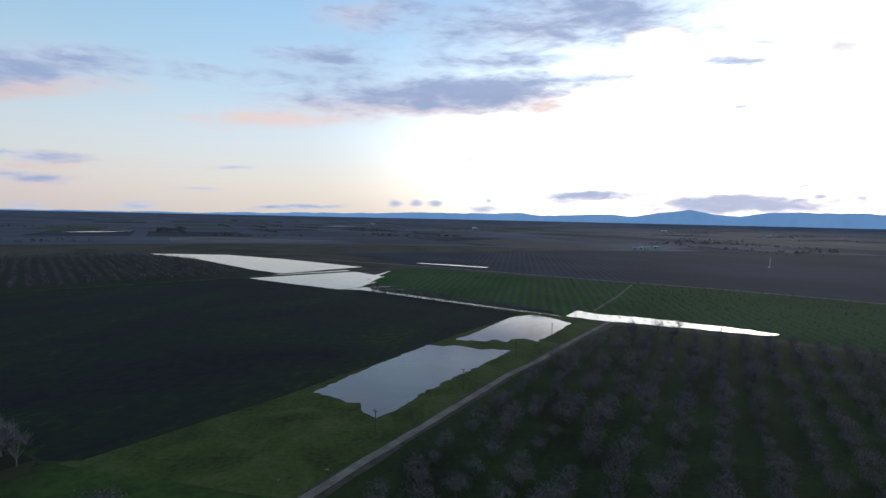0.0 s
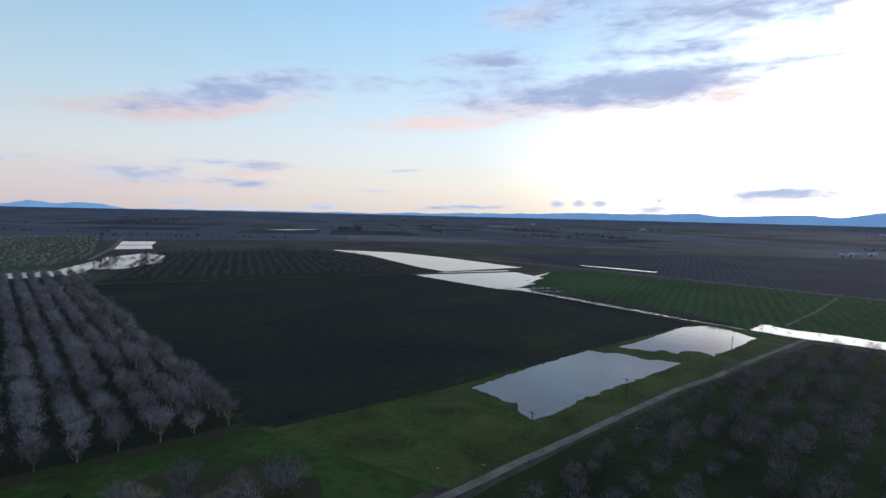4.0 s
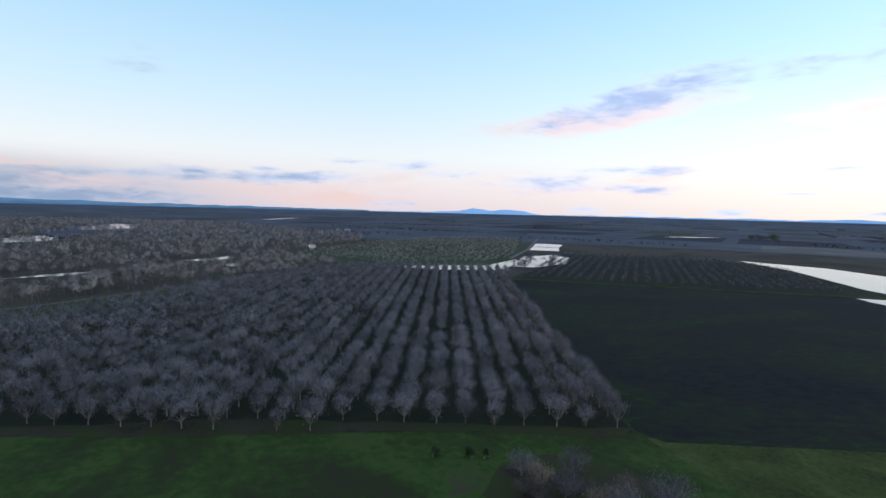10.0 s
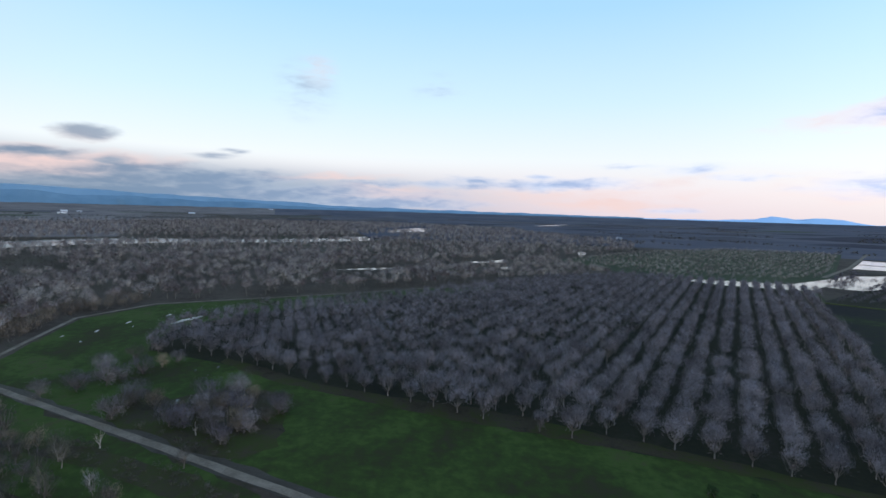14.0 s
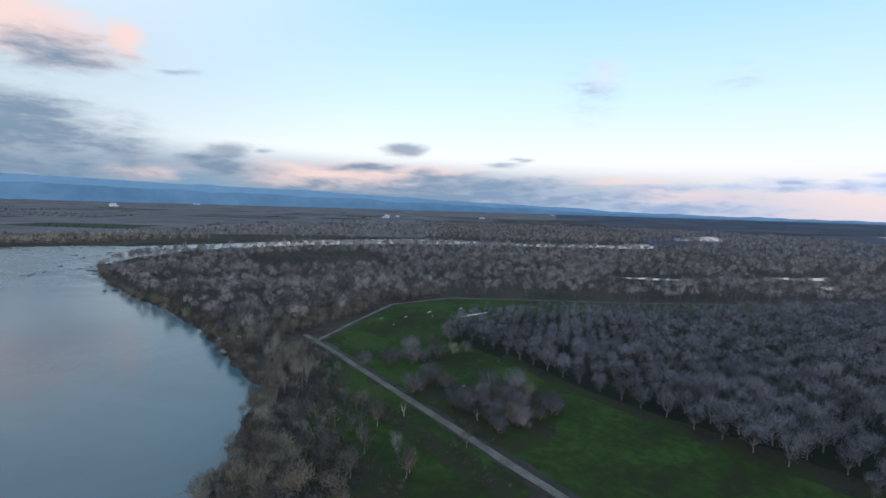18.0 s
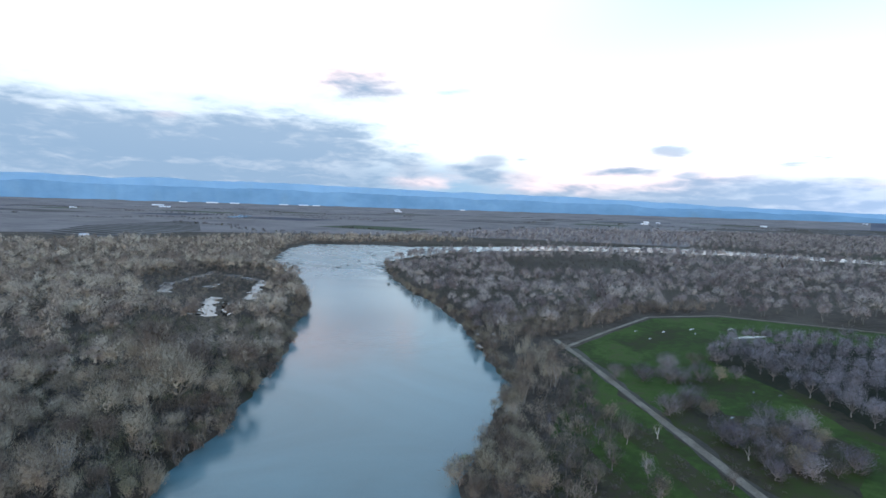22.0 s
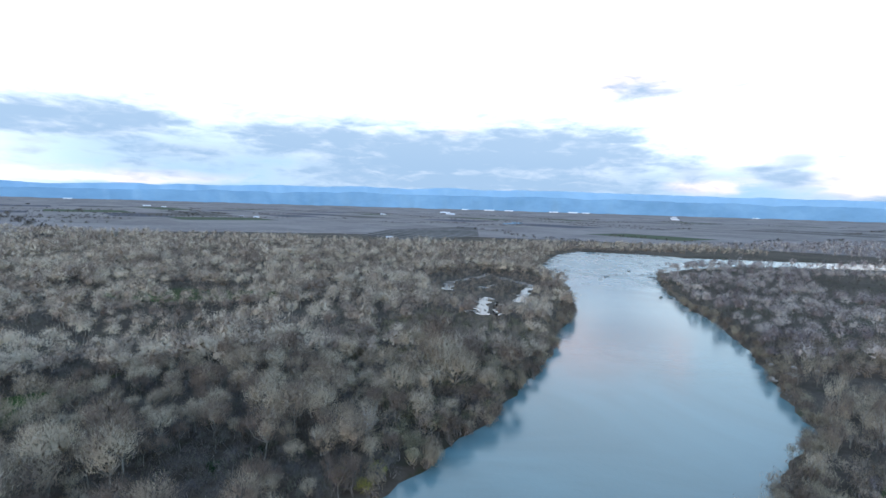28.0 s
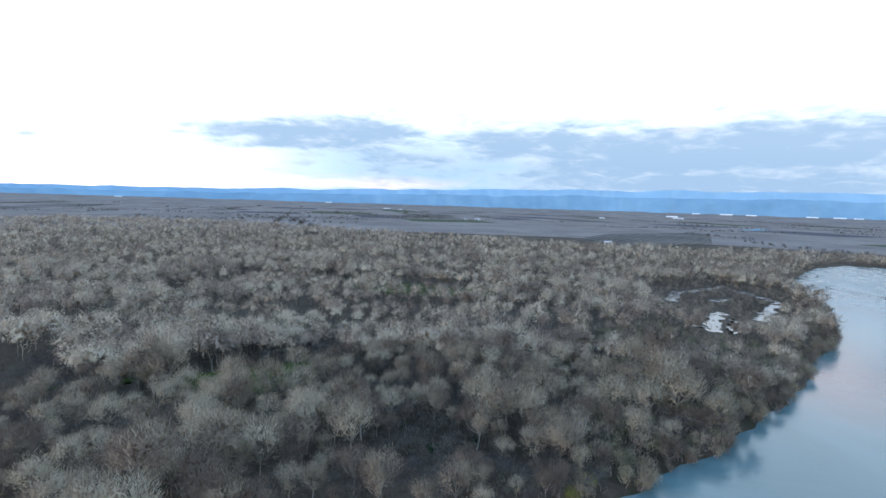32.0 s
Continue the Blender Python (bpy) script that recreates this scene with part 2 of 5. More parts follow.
DARK += [
    (164.0, 5.25, 16.78, 1.91, -0.4, 1.2), (175.8, 3.44, 13.07, 1.36, -0.2, 1.1),
    (138.0, 3.07, 2.99, 0.82, 10.3, 1), (120.1, 1.98, 13.4, 0.64, 1.2, 1),
    (122.6, 3.79, 5.17, 0.27, 1.0, 0.7), (203.1, 6.97, 7.91, 1.37, -0.2, 1.3),
    (208.6, 4.56, 1.87, 0.37, 0.8, 0.8), (186.9, 6.34, 10.17, 1.79, 1.2, 1),
    (179.1, 3.75, 2.96, 0.35, -6.2, 0.7), (160.1, 5.49, 15.33, 2.18, 1.9, 1.1),
    (231.7, 4.74, 1.72, 0.28, -4.3, 0.95), (208.5, 6.82, 12.18, 1.01, -1.9, 1.2),
    (219.4, 6.87, 1.34, 0.26, -5.1, 0.9), (208.5, 5.83, 11.11, 0.56, -1.6, 1.1),
]
DARK += [
    (184.3, 6.89, 8.69, 1.82, 2.2, 0.85), (186.0, 5.86, 3.53, 0.41, 1.9, 1),
    (209.0, 3.81, 1.68, 0.23, -1.8, 0.8), (174.0, 4.77, 22.28, 1.77, 1.5, 1),
    (200.9, 3.02, 4.14, 0.47, -0.5, 0.8),
]
DARK += [
    (171, 5.0, 19, 2.1, 2, 1.5), (196, 4.6, 12, 1.3, -2, 0.8), (10, 13.5, 15, 2.2, -2, 0.55), (-8, 19, 16, 2.0, 3, 0.75),
    (168, 3.0, 26, 1.7, 0, 1.2), (112, 1.2, 24, 0.9, -1, 1.2), (200, 2.4, 16, 0.8, 0, 0.6), (158, 5.5, 14, 1.6, 2, 0.9),
]
tone = w.math("SUBTRACT", 1.0, w.step(off, 70.0, 165.0))
bright = w.mix(near_sun, (0.60, 0.46, 0.445), (0.92, 0.72, 0.68))
murky = w.mix(tone, (0.128, 0.188, 0.268), (0.32, 0.41, 0.63))
rim = w.mix(tone, (0.25, 0.29, 0.35), (0.55, 0.63, 0.82))
# blue rain haze hangs before the eastern mountains
veil = w.math("MULTIPLY", w.math("SUBTRACT", 1.0, w.step(w.math("MULTIPLY_ADD", w.math("MAXIMUM", AZ, 0.0), -0.03, EL), 1.2, 5.2)), w.math("SUBTRACT", w.step(AZ, -30.0, 15.0), w.step(AZ, 100.0, 128.0)))
sky = w.mix(w.math("MULTIPLY", veil, 0.95), sky, (0.12, 0.215, 0.31))
sky = cloud_layer(sky, LIT, bright, bright, 0.05, 1.0, grain, 0.6, 0.95)
sky = cloud_layer(sky, [q for q in DARK if q[2] <= 2.5], rim, w.mix(0.5, rim, murky), 0.12, 0.95, grain, 0.6, 0.9)
sky = cloud_layer(sky, [q for q in DARK if q[2] > 2.5], rim, murky, 0.04, 0.95, grain, 0.8, 0.95)
sky = cloud_layer(sky, GLEAM, (1.0, 0.9, 0.85), (1.6, 1.45, 1.3), 0.2, 0.7, grain, 0.6, 0.9)
# below the horizon the sky's colour goes on as dull ground light
below = w.step(EL, -3.0, -0.5)
sky = w.mix(below, (0.05, 0.05, 0.05), sky)
bg = w.add("ShaderNodeBackground")
w.link(sky, bg.inputs[0])
bg.inputs[1].default_value = 1.0
w.link(bg.outputs[0], w.add("ShaderNodeOutputWorld").inputs[0])

sun_data = bpy.data.lights.new("sun", "SUN")
sun_data.energy, sun_data.angle, sun_data.color = 0.25, radians(12), (1.0, 0.86, 0.72)
sun = new("sun", sun_data)
sa = radians(SUN_AZ)
sun.matrix_world = look((-math.sin(sa) * 100, math.cos(sa) * 100, 14), (0, 0, 0))
sun.location = (0, 0, 300)

# ---------------- materials ----------------
MAT = {}


def material(name, stops, scales=(0.02, 0.4), rough=0.9, bump=0.3, metal=0.0, spec=0.04, island=0.0, obj=0.0, weights=(0.6, 0.4), cells=0.0, streak=None):
    """stops: colours from dark to light, blended by two noises of those scales (per metre), with random shifts per object or island."""
    m = bpy.data.materials.new(name)
    m.use_nodes = True
    n = Net(m.node_tree)
    p = m.node_tree.nodes["Principled BSDF"]
    pos = n.add("ShaderNodeNewGeometry").outputs["Position"]
    if streak:
        rot = n.add("ShaderNodeVectorRotate")
        rot.rotation_type = "Z_AXIS"
        n.link(pos, rot.inputs["Vector"])
        rot.inputs["Angle"].default_value = radians(-streak[0])
        pos = n.vmath("MULTIPLY", rot.outputs[0], (1, 1 / streak[1], 1))
    a = n.noise(pos, scales[0], 4.0, 0.6, 0.6)
    b = n.noise(pos, scales[1], 4.0, 0.65)
    v = n.math("MULTIPLY_ADD", a, weights[0], n.math("MULTIPLY", b, weights[1]))
    if island:
        r = n.add("ShaderNodeNewGeometry").outputs["Random Per Island"]
        v = n.math("MULTIPLY_ADD", n.math("SUBTRACT", r, 0.5), island, v)
    if obj:
        r = n.add("ShaderNodeObjectInfo").outputs["Random"]
        v = n.math("MULTIPLY_ADD", n.math("SUBTRACT", r, 0.5), obj, v)
    if cells:
        vor = n.add("ShaderNodeTexVoronoi")
        n.link(n.vmath("MULTIPLY", pos, (1, 1, 0)), vor.inputs["Vector"])
        vor.inputs["Scale"].default_value = 0.12
        v = n.math("MULTIPLY_ADD", n.math("SUBTRACT", vor.outputs["Color"], 0.5), cells, v)
    k = len(stops)
    lo, hi = 0.36, 0.64
    col = n.ramp(v, [(lo + (hi - lo) * i / (k - 1), c) for i, c in enumerate(stops)])
    n.link(col, p.inputs["Base Color"])
    p.inputs["Roughness"].default_value = rough
    p.inputs["Metallic"].default_value = metal
    p.inputs["Specular IOR Level"].default_value = spec
    if bump:
        bn = n.add("ShaderNodeBump")
        bn.inputs["Strength"].default_value = bump
        bn.inputs["Distance"].default_value = 0.3
        n.link(b, bn.inputs["Height"])
        n.link(bn.outputs[0], p.inputs["Normal"])
    if name.endswith(("_mass", "_twigs", "_leaves")):
        # light sifts through thin twigs, so that both their sides are lit
        thin = n.add("ShaderNodeBsdfTranslucent")
        n.link(col, thin.inputs["Color"])
        both = n.add("ShaderNodeMixShader")
        both.inputs[0].default_value = 0.35
        n.link(p.outputs[0], both.inputs[1])
        n.link(thin.outputs[0], both.inputs[2])
        n.link(both.outputs[0], m.node_tree.nodes["Material Output"].inputs["Surface"])
    MAT[name] = m
    return m


def row_material(name, dark, light, angle, spacing, share=0.5, big=(0.01, 0.3), green=None):
    """A field with planted rows: stripes at an angle (degrees from +y, turning left), uneven along their length."""
    m = bpy.data.materials.new(name)
    m.use_nodes = True
    n = Net(m.node_tree)
    p = m.node_tree.nodes["Principled BSDF"]
    pos = n.add("ShaderNodeNewGeometry").outputs["Position"]
    rot = n.add("ShaderNodeVectorRotate")
    rot.rotation_type = "Z_AXIS"
    n.link(pos, rot.inputs["Vector"])
    rot.inputs["Angle"].default_value = radians(-angle)
    sx = n.add("ShaderNodeSeparateXYZ")
    n.link(rot.outputs[0], sx.inputs[0])
    wob = n.noise(pos, 0.08, 2.0)
    u = n.math("ADD", n.math("DIVIDE", sx.outputs[0], spacing), n.math("MULTIPLY", wob, 0.25))
    tri = n.math("ABSOLUTE", n.math("SUBTRACT", n.math("FRACT", u), 0.5))
    gap = n.noise(pos, big[1], 4.0, 0.7)
    stripe = n.step(n.math("MULTIPLY_ADD", n.math("SUBTRACT", gap, 0.5), 0.5, tri), 0.5 - share - 0.1, 0.5 - share + 0.2)
    patch = n.noise(pos, big[0], 4.0, 0.6, 0.5)
    lo = n.mix(n.step(patch, 0.35, 0.65), dark, [c * 0.65 for c in dark])
    hi = n.mix(n.step(patch, 0.35, 0.7), light, green or [c * 0.75 for c in light])
    n.link(n.mix(stripe, hi, lo), p.inputs["Base Color"])
    p.inputs["Roughness"].default_value = 0.95
    p.inputs["Specular IOR Level"].default_value = 0.03
    MAT[name] = m
    return m


def water_material(name, tint, rough, ripple, scale, riffle=None):
    m = bpy.data.materials.new(name)
    m.use_nodes = True
    n = Net(m.node_tree)
    p = m.node_tree.nodes["Principled BSDF"]
    pos = n.add("ShaderNodeNewGeometry").outputs["Position"]
    murk = n.noise(pos, 0.015, 4.0, 0.6, 1.0)
    n.link(n.ramp(murk, [(0.3, [c * 0.85 for c in tint]), (0.7, [c * 1.15 for c in tint])]), p.inputs["Base Color"])
    patch = n.noise(pos, 0.02, 4.0, 0.6, 0.3)
    gloss = n.math("MULTIPLY_ADD", n.step(patch, 0.35, 0.7), rough * 0.3, rough * 0.85)
    if riffle:
        # broken water runs over the shoal in the bend
        away = n.add("ShaderNodeVectorMath")
        away.operation = "DISTANCE"
        n.link(pos, away.inputs[0])
        away.inputs[1].default_value = riffle
        race = n.noise(n.vmath("MULTIPLY", pos, (1, 0.6, 1)), 0.06, 4.0, 0.65, 0.8)
        rush = n.math("MULTIPLY", n.math("SUBTRACT", 1.0, n.step(away.outputs["Value"], 90.0, 300.0)), n.step(race, 0.3, 0.6))
        gloss = n.math("MULTIPLY_ADD", rush, 0.28, gloss)
    n.link(gloss, p.inputs["Roughness"])
    p.inputs["IOR"].default_value = 1.33
    wave = n.noise(pos, scale, 4.0, 0.6, 0.5)
    bn = n.add("ShaderNodeBump")
    bn.inputs["Strength"].default_value = ripple
    bn.inputs["Distance"].default_value = 0.1
    n.link(wave, bn.inputs["Height"])
    n.link(bn.outputs[0], p.inputs["Normal"])
    MAT[name] = m
    return m


material("ground_mat", [(0.024, 0.024, 0.013), (0.042, 0.032, 0.024), (0.065, 0.051, 0.039), (0.032, 0.034, 0.017)], (0.012, 0.25))
material("meadow", [(0.030, 0.026, 0.015), (0.026, 0.030, 0.011), (0.028, 0.044, 0.011), (0.038, 0.060, 0.014), (0.048, 0.046, 0.021)], (0.028, 0.35), weights=(0.65, 0.35))
material("leaf_litter", [(0.024, 0.020, 0.013), (0.038, 0.031, 0.020), (0.033, 0.036, 0.013), (0.030, 0.040, 0.011)], (0.08, 0.8))
material("orchard_floor", [(0.015, 0.014, 0.011), (0.021, 0.021, 0.012), (0.030, 0.025, 0.019)], (0.05, 0.6))
material("dark_soil", [(0.010, 0.009, 0.009), (0.013, 0.012, 0.012), (0.016, 0.016, 0.013), (0.016, 0.022, 0.010), (0.026, 0.040, 0.012)], (0.016, 0.32), weights=(0.5, 0.5), streak=(-33, 1.8))
material("orchard_grass", [(0.012, 0.012, 0.006), (0.017, 0.023, 0.008), (0.027, 0.036, 0.010)], (0.05, 0.6))
material("levee_grass", [(0.024, 0.027, 0.010), (0.043, 0.053, 0.013), (0.070, 0.070, 0.026)], (0.06, 0.7))
material("gravel", [(0.090, 0.074, 0.056), (0.138, 0.114, 0.086), (0.185, 0.155, 0.12)], (0.15, 2.0))
material("mud", [(0.03, 0.026, 0.02), (0.055, 0.046, 0.035)], (0.1, 1.2), rough=0.6)
material("sand", [(0.10, 0.085, 0.06), (0.19, 0.16, 0.12)], (0.05, 0.8))
material("fallow", [(0.085, 0.070, 0.066), (0.12, 0.10, 0.092), (0.16, 0.138, 0.12)], (0.01, 0.15))
# tinted slightly blue in place of the haze over far fields
material("plough", [(0.038, 0.036, 0.043), (0.064, 0.059, 0.066)], (0.01, 0.15))
material("pasture", [(0.028, 0.038, 0.020), (0.052, 0.060, 0.032)], (0.01, 0.12))
material("scrub", [(0.048, 0.042, 0.038), (0.080, 0.066, 0.058)], (0.02, 0.2))
row_material("vine_rows", (0.037, 0.036, 0.046), (0.048, 0.046, 0.057), -8, 7.0, 0.4, (0.006, 0.1))
row_material("young_rows", (0.030, 0.080, 0.013), (0.034, 0.044, 0.024), -10, 6.2, 0.28, (0.012, 0.25), green=(0.020, 0.032, 0.012))
row_material("vineyard_tan", (0.06, 0.05, 0.045), (0.16, 0.145, 0.13), 25, 30.0, 0.4, (0.006, 0.05))
water_material("river_water", (0.064, 0.114, 0.122), 0.10, 0.5, 0.45, (-290, -520, 0))
water_material("pond_water", (0.095, 0.086, 0.082), 0.10, 0.10, 0.8)
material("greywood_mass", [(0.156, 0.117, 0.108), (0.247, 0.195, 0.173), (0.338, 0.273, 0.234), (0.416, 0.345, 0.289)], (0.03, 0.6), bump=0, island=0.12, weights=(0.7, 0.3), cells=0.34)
material("walnut_mass", [(0.127, 0.105, 0.103), (0.206, 0.172, 0.169), (0.289, 0.243, 0.240)], (0.05, 0.6), bump=0, island=0.15, cells=0.2)
material("wood_mass", [(0.182, 0.133, 0.104), (0.286, 0.217, 0.164), (0.390, 0.303, 0.218), (0.468, 0.377, 0.276)], (0.03, 0.6), bump=0, island=0.12, weights=(0.7, 0.3), cells=0.34)
material("willow_mass", [(0.130, 0.098, 0.075), (0.208, 0.156, 0.117), (0.273, 0.218, 0.153)], (0.08, 0.5), bump=0, island=0.15)
material("brush_mass", [(0.062, 0.052, 0.051), (0.104, 0.085, 0.075), (0.101, 0.094, 0.065)], (0.08, 0.4), bump=0, island=0.3)
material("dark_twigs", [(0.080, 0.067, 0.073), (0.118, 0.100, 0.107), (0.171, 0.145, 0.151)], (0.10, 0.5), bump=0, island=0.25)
material("dry_plain_soil", [(0.095, 0.080, 0.076), (0.135, 0.114, 0.106), (0.17, 0.146, 0.134)], (0.006, 0.06), bump=0)
material("walnut_bark", [(0.15, 0.125, 0.112), (0.26, 0.225, 0.20)], (0.3, 2.0), obj=0.3)
material("walnut_twigs", [(0.127, 0.105, 0.103), (0.206, 0.172, 0.169), (0.301, 0.253, 0.248)], (0.10, 0.5), bump=0, island=0.3, obj=0.25)
material("pale_bark", [(0.15, 0.128, 0.105), (0.26, 0.23, 0.19)], (0.3, 2.0), obj=0.3)
material("wood_twigs", [(0.145, 0.103, 0.077), (0.225, 0.168, 0.120), (0.300, 0.230, 0.157), (0.365, 0.290, 0.205)], (0.10, 0.5), bump=0, island=0.2, obj=0.5, weights=(0.85, 0.15))
material("willow_twigs", [(0.130, 0.094, 0.070), (0.221, 0.159, 0.112), (0.286, 0.227, 0.150)], (0.06, 0.5), bump=0, island=0.35, obj=0.5)
material("olive_mass", [(0.107, 0.096, 0.060), (0.182, 0.159, 0.094), (0.260, 0.202, 0.127)], (0.06, 0.4), bump=0, island=0.3, cells=0.3)
material("brush_twigs", [(0.065, 0.052, 0.048), (0.111, 0.087, 0.074), (0.107, 0.099, 0.065)], (0.08, 0.4), bump=0, island=0.4, obj=0.4)
material("budding_leaves", [(0.12, 0.12, 0.03), (0.22, 0.20, 0.05)], (0.3, 1.5), bump=0, island=0.4)
material("evergreen", [(0.012, 0.022, 0.010), (0.03, 0.045, 0.018)], (0.3, 1.5), bump=0, island=0.4, obj=0.3)
material("white_bark", [(0.28, 0.25, 0.22), (0.40, 0.36, 0.32)], (0.3, 2.0))
material("dark_bark", [(0.06, 0.05, 0.048), (0.12, 0.10, 0.095)], (0.3, 2.0), obj=0.3)
material("pole_wood", [(0.05, 0.04, 0.03), (0.10, 0.085, 0.07)], (0.5, 4.0))
material("white_metal", [(0.40, 0.41, 0.43), (0.56, 0.57, 0.58)], (0.2, 2.0), rough=0.6, bump=0.05, spec=0.3)
material("grey_roof", [(0.22, 0.23, 0.25), (0.38, 0.39, 0.41)], (0.1, 1.0), rough=0.5, bump=0.1, obj=0.6)
material("dark_glass", [(0.02, 0.022, 0.025), (0.04, 0.042, 0.045)], (0.5, 2.0), rough=0.15, bump=0)
# dark plain soil with the bluish cast of far haze mixed into its colour
material("hazed_plain_soil", [(0.040, 0.043, 0.056), (0.064, 0.064, 0.078), (0.092, 0.086, 0.094)], (0.003, 0.012), bump=0)
# the blue of distance haze is put into the hills' base colours
material("hill_pale_haze", [(0.150, 0.245, 0.325), (0.180, 0.285, 0.375)], (0.0012, 0.006), rough=1.0, bump=0, spec=0.0)
material("hill_sunset_haze", [(0.36, 0.53, 0.72), (0.42, 0.60, 0.80)], (0.0012, 0.006), rough=1.0, bump=0, spec=0.0)
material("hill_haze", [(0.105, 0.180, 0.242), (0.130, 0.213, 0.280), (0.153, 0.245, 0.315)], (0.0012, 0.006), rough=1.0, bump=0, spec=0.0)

# ---------------- building helpers ----------------
rng = np.random.default_rng(7)


def mesh_of(name, verts, faces, mat=None, smooth=False):
    me = bpy.data.meshes.new(name)
    me.from_pydata([tuple(v) for v in verts], [], [tuple(f) for f in faces])
    if mat:
        me.materials.append(MAT[mat])
    if smooth:
        me.polygons.foreach_set("use_smooth", [True] * len(me.polygons))
    me.update()
    return me


def tri_mesh(name, V, T, mat, N=None):
    """A mesh from numpy arrays of corners and triangles, with normals at the corners where given."""
    me = bpy.data.meshes.new(name)
    me.vertices.add(len(V))
    me.vertices.foreach_set("co", np.ascontiguousarray(V, dtype=np.float32).ravel())
    me.loops.add(T.size)
    me.loops.foreach_set("vertex_index", np.ascontiguousarray(T, dtype=np.int32).ravel())
    me.polygons.add(len(T))
    me.polygons.foreach_set("loop_start", np.arange(0, T.size, 3, dtype=np.int32))
    me.materials.append(MAT[mat])
    me.update(calc_edges=True)
    if N is not None:
        soft = me.attributes.new("custom_normal", "FLOAT_VECTOR", "POINT")
        soft.data.foreach_set("vector", np.ascontiguousarray(N, dtype=np.float32).ravel())
    return me


def part(name, me, parent, label=""):
    ob = new(name, me)
    ob.parent = parent
    return tagged(ob, label) if label else ob


def inside(x, y, poly):
    """Which of the points lie in the polygon."""
    x, y = np.asarray(x, float), np.asarray(y, float)
    r = np.zeros(x.shape, bool)
    for (x0, y0), (x1, y1) in zip(poly, poly[1:] + poly[:1]):
        if y0 != y1:
            r ^= ((y0 > y) != (y1 > y)) & (x < (x1 - x0) * (y - y0) / (y1 - y0) + x0)
    return r


def gap_to(x, y, poly, closed=True):
    """Distance from the points to the outline."""
    d = np.full(np.shape(x), 1e9)
    ends = poly[1:] + poly[:1] if closed else poly[1:]
    for (x0, y0), (x1, y1) in zip(poly, ends):
        dx, dy = x1 - x0, y1 - y0
        k = np.clip(((x - x0) * dx + (y - y0) * dy) / (dx * dx + dy * dy + 1e-9), 0, 1)
        d = np.minimum(d, np.hypot(x - x0 - k * dx, y - y0 - k * dy))
    return d


def rough_outline(poly, step, wave):
    """The outline with points every step metres, shifted by up to wave metres."""
    out = []
    for (x0, y0), (x1, y1) in zip(poly, poly[1:] + poly[:1]):
        k = max(1, int(math.hypot(x1 - x0, y1 - y0) / step))
        for i in range(k):
            x, y = x0 + (x1 - x0) * i / k, y0 + (y1 - y0) * i / k
            s = noise.noise((x * 0.9 / step, y * 0.9 / step, 3.1)) + 0.5 * noise.noise((x * 2.3 / step, y * 2.3 / step, 8.7))
            c = noise.noise((x * 0.9 / step, y * 0.9 / step, 13.7)) + 0.5 * noise.noise((x * 2.3 / step, y * 2.3 / step, 21.3))
            out.append((x + s * wave, y + c * wave))
    return out


def sheet(name, poly, z, mat, label, category, step=0, wave=0.0, group=""):
    pts = rough_outline(poly, step, wave) if step else poly
    area = sum(a[0] * b[1] - b[0] * a[1] for a, b in zip(pts, pts[1:] + pts[:1]))
    if area < 0:
        pts = pts[::-1]
    me = mesh_of(name, [(x, y, z) for x, y in pts], [range(len(pts))], mat)
    return tagged(new(name, me), label, category, group, "structure")


def ribbon(name, line, width, z, mat, label, category, step=6, wave=0.25, crown=0.0):
    """A strip along a line, with uneven edges and a raised middle."""
    pts = []
    for (x0, y0), (x1, y1) in zip(line, line[1:]):
        k = max(1, int(math.hypot(x1 - x0, y1 - y0) / step))
        pts += [(x0 + (x1 - x0) * i / k, y0 + (y1 - y0) * i / k) for i in range(k)]
    pts.append(line[-1])
    V, Fc = [], []
    for i, (x, y) in enumerate(pts):
        a, b = pts[max(i - 1, 0)], pts[min(i + 1, len(pts) - 1)]
        d = Vector((b[0] - a[0], b[1] - a[1])).normalized()
        for j, s in enumerate((-0.5, -0.32, 0, 0.32, 0.5)):
            o = s * width + noise.noise((x * 0.2, y * 0.2, j * 5.0)) * wave
            V.append((x - d.y * o, y + d.x * o, z + crown * (0, 1, 0.9, 1, 0)[j]))
        if i:
            k = 5 * i
            Fc += [(k - 5 + j, k + j, k + j + 1, k - 4 + j) for j in range(4)]
    ob = new(name, mesh_of(name, V, [f[::-1] for f in Fc], mat))
    return tagged(ob, label, category, "", "structure")

# ---------------- plan ----------------
# outline of the river: its west bank upstream, the far bend, then its east bank back
RIVER = [(600, 110), (200, 62), (60, 8), (-20, -48), (-63, -76), (-85, -93), (-102, -105), (-119, -120), (-128, -138), (-143, -162), (-170, -215),
         (-182, -243), (-193, -282), (-203, -312), (-232, -378), (-272, -450), (-330, -490), (-410, -520), (-560, -500), (-700, -430), (-800, -330), (-850, -200),
         (-930, -90), (-1100, 0), (-1180, -60), (-1010, -150), (-930, -240), (-895, -366), (-850, -480), (-700, -560), (-520, -590), (-410, -620), (-378, -660),
         (-301, -692), (-250, -640), (-215, -575), (-160, -465), (-153, -407), (-140, -333), (-114, -262), (-97, -240), (-82, -206), (-66, -177), (-50, -154),
         (-35, -133), (-20, -115), (-7, -98), (40, -62), (150, -20), (600, 0)]
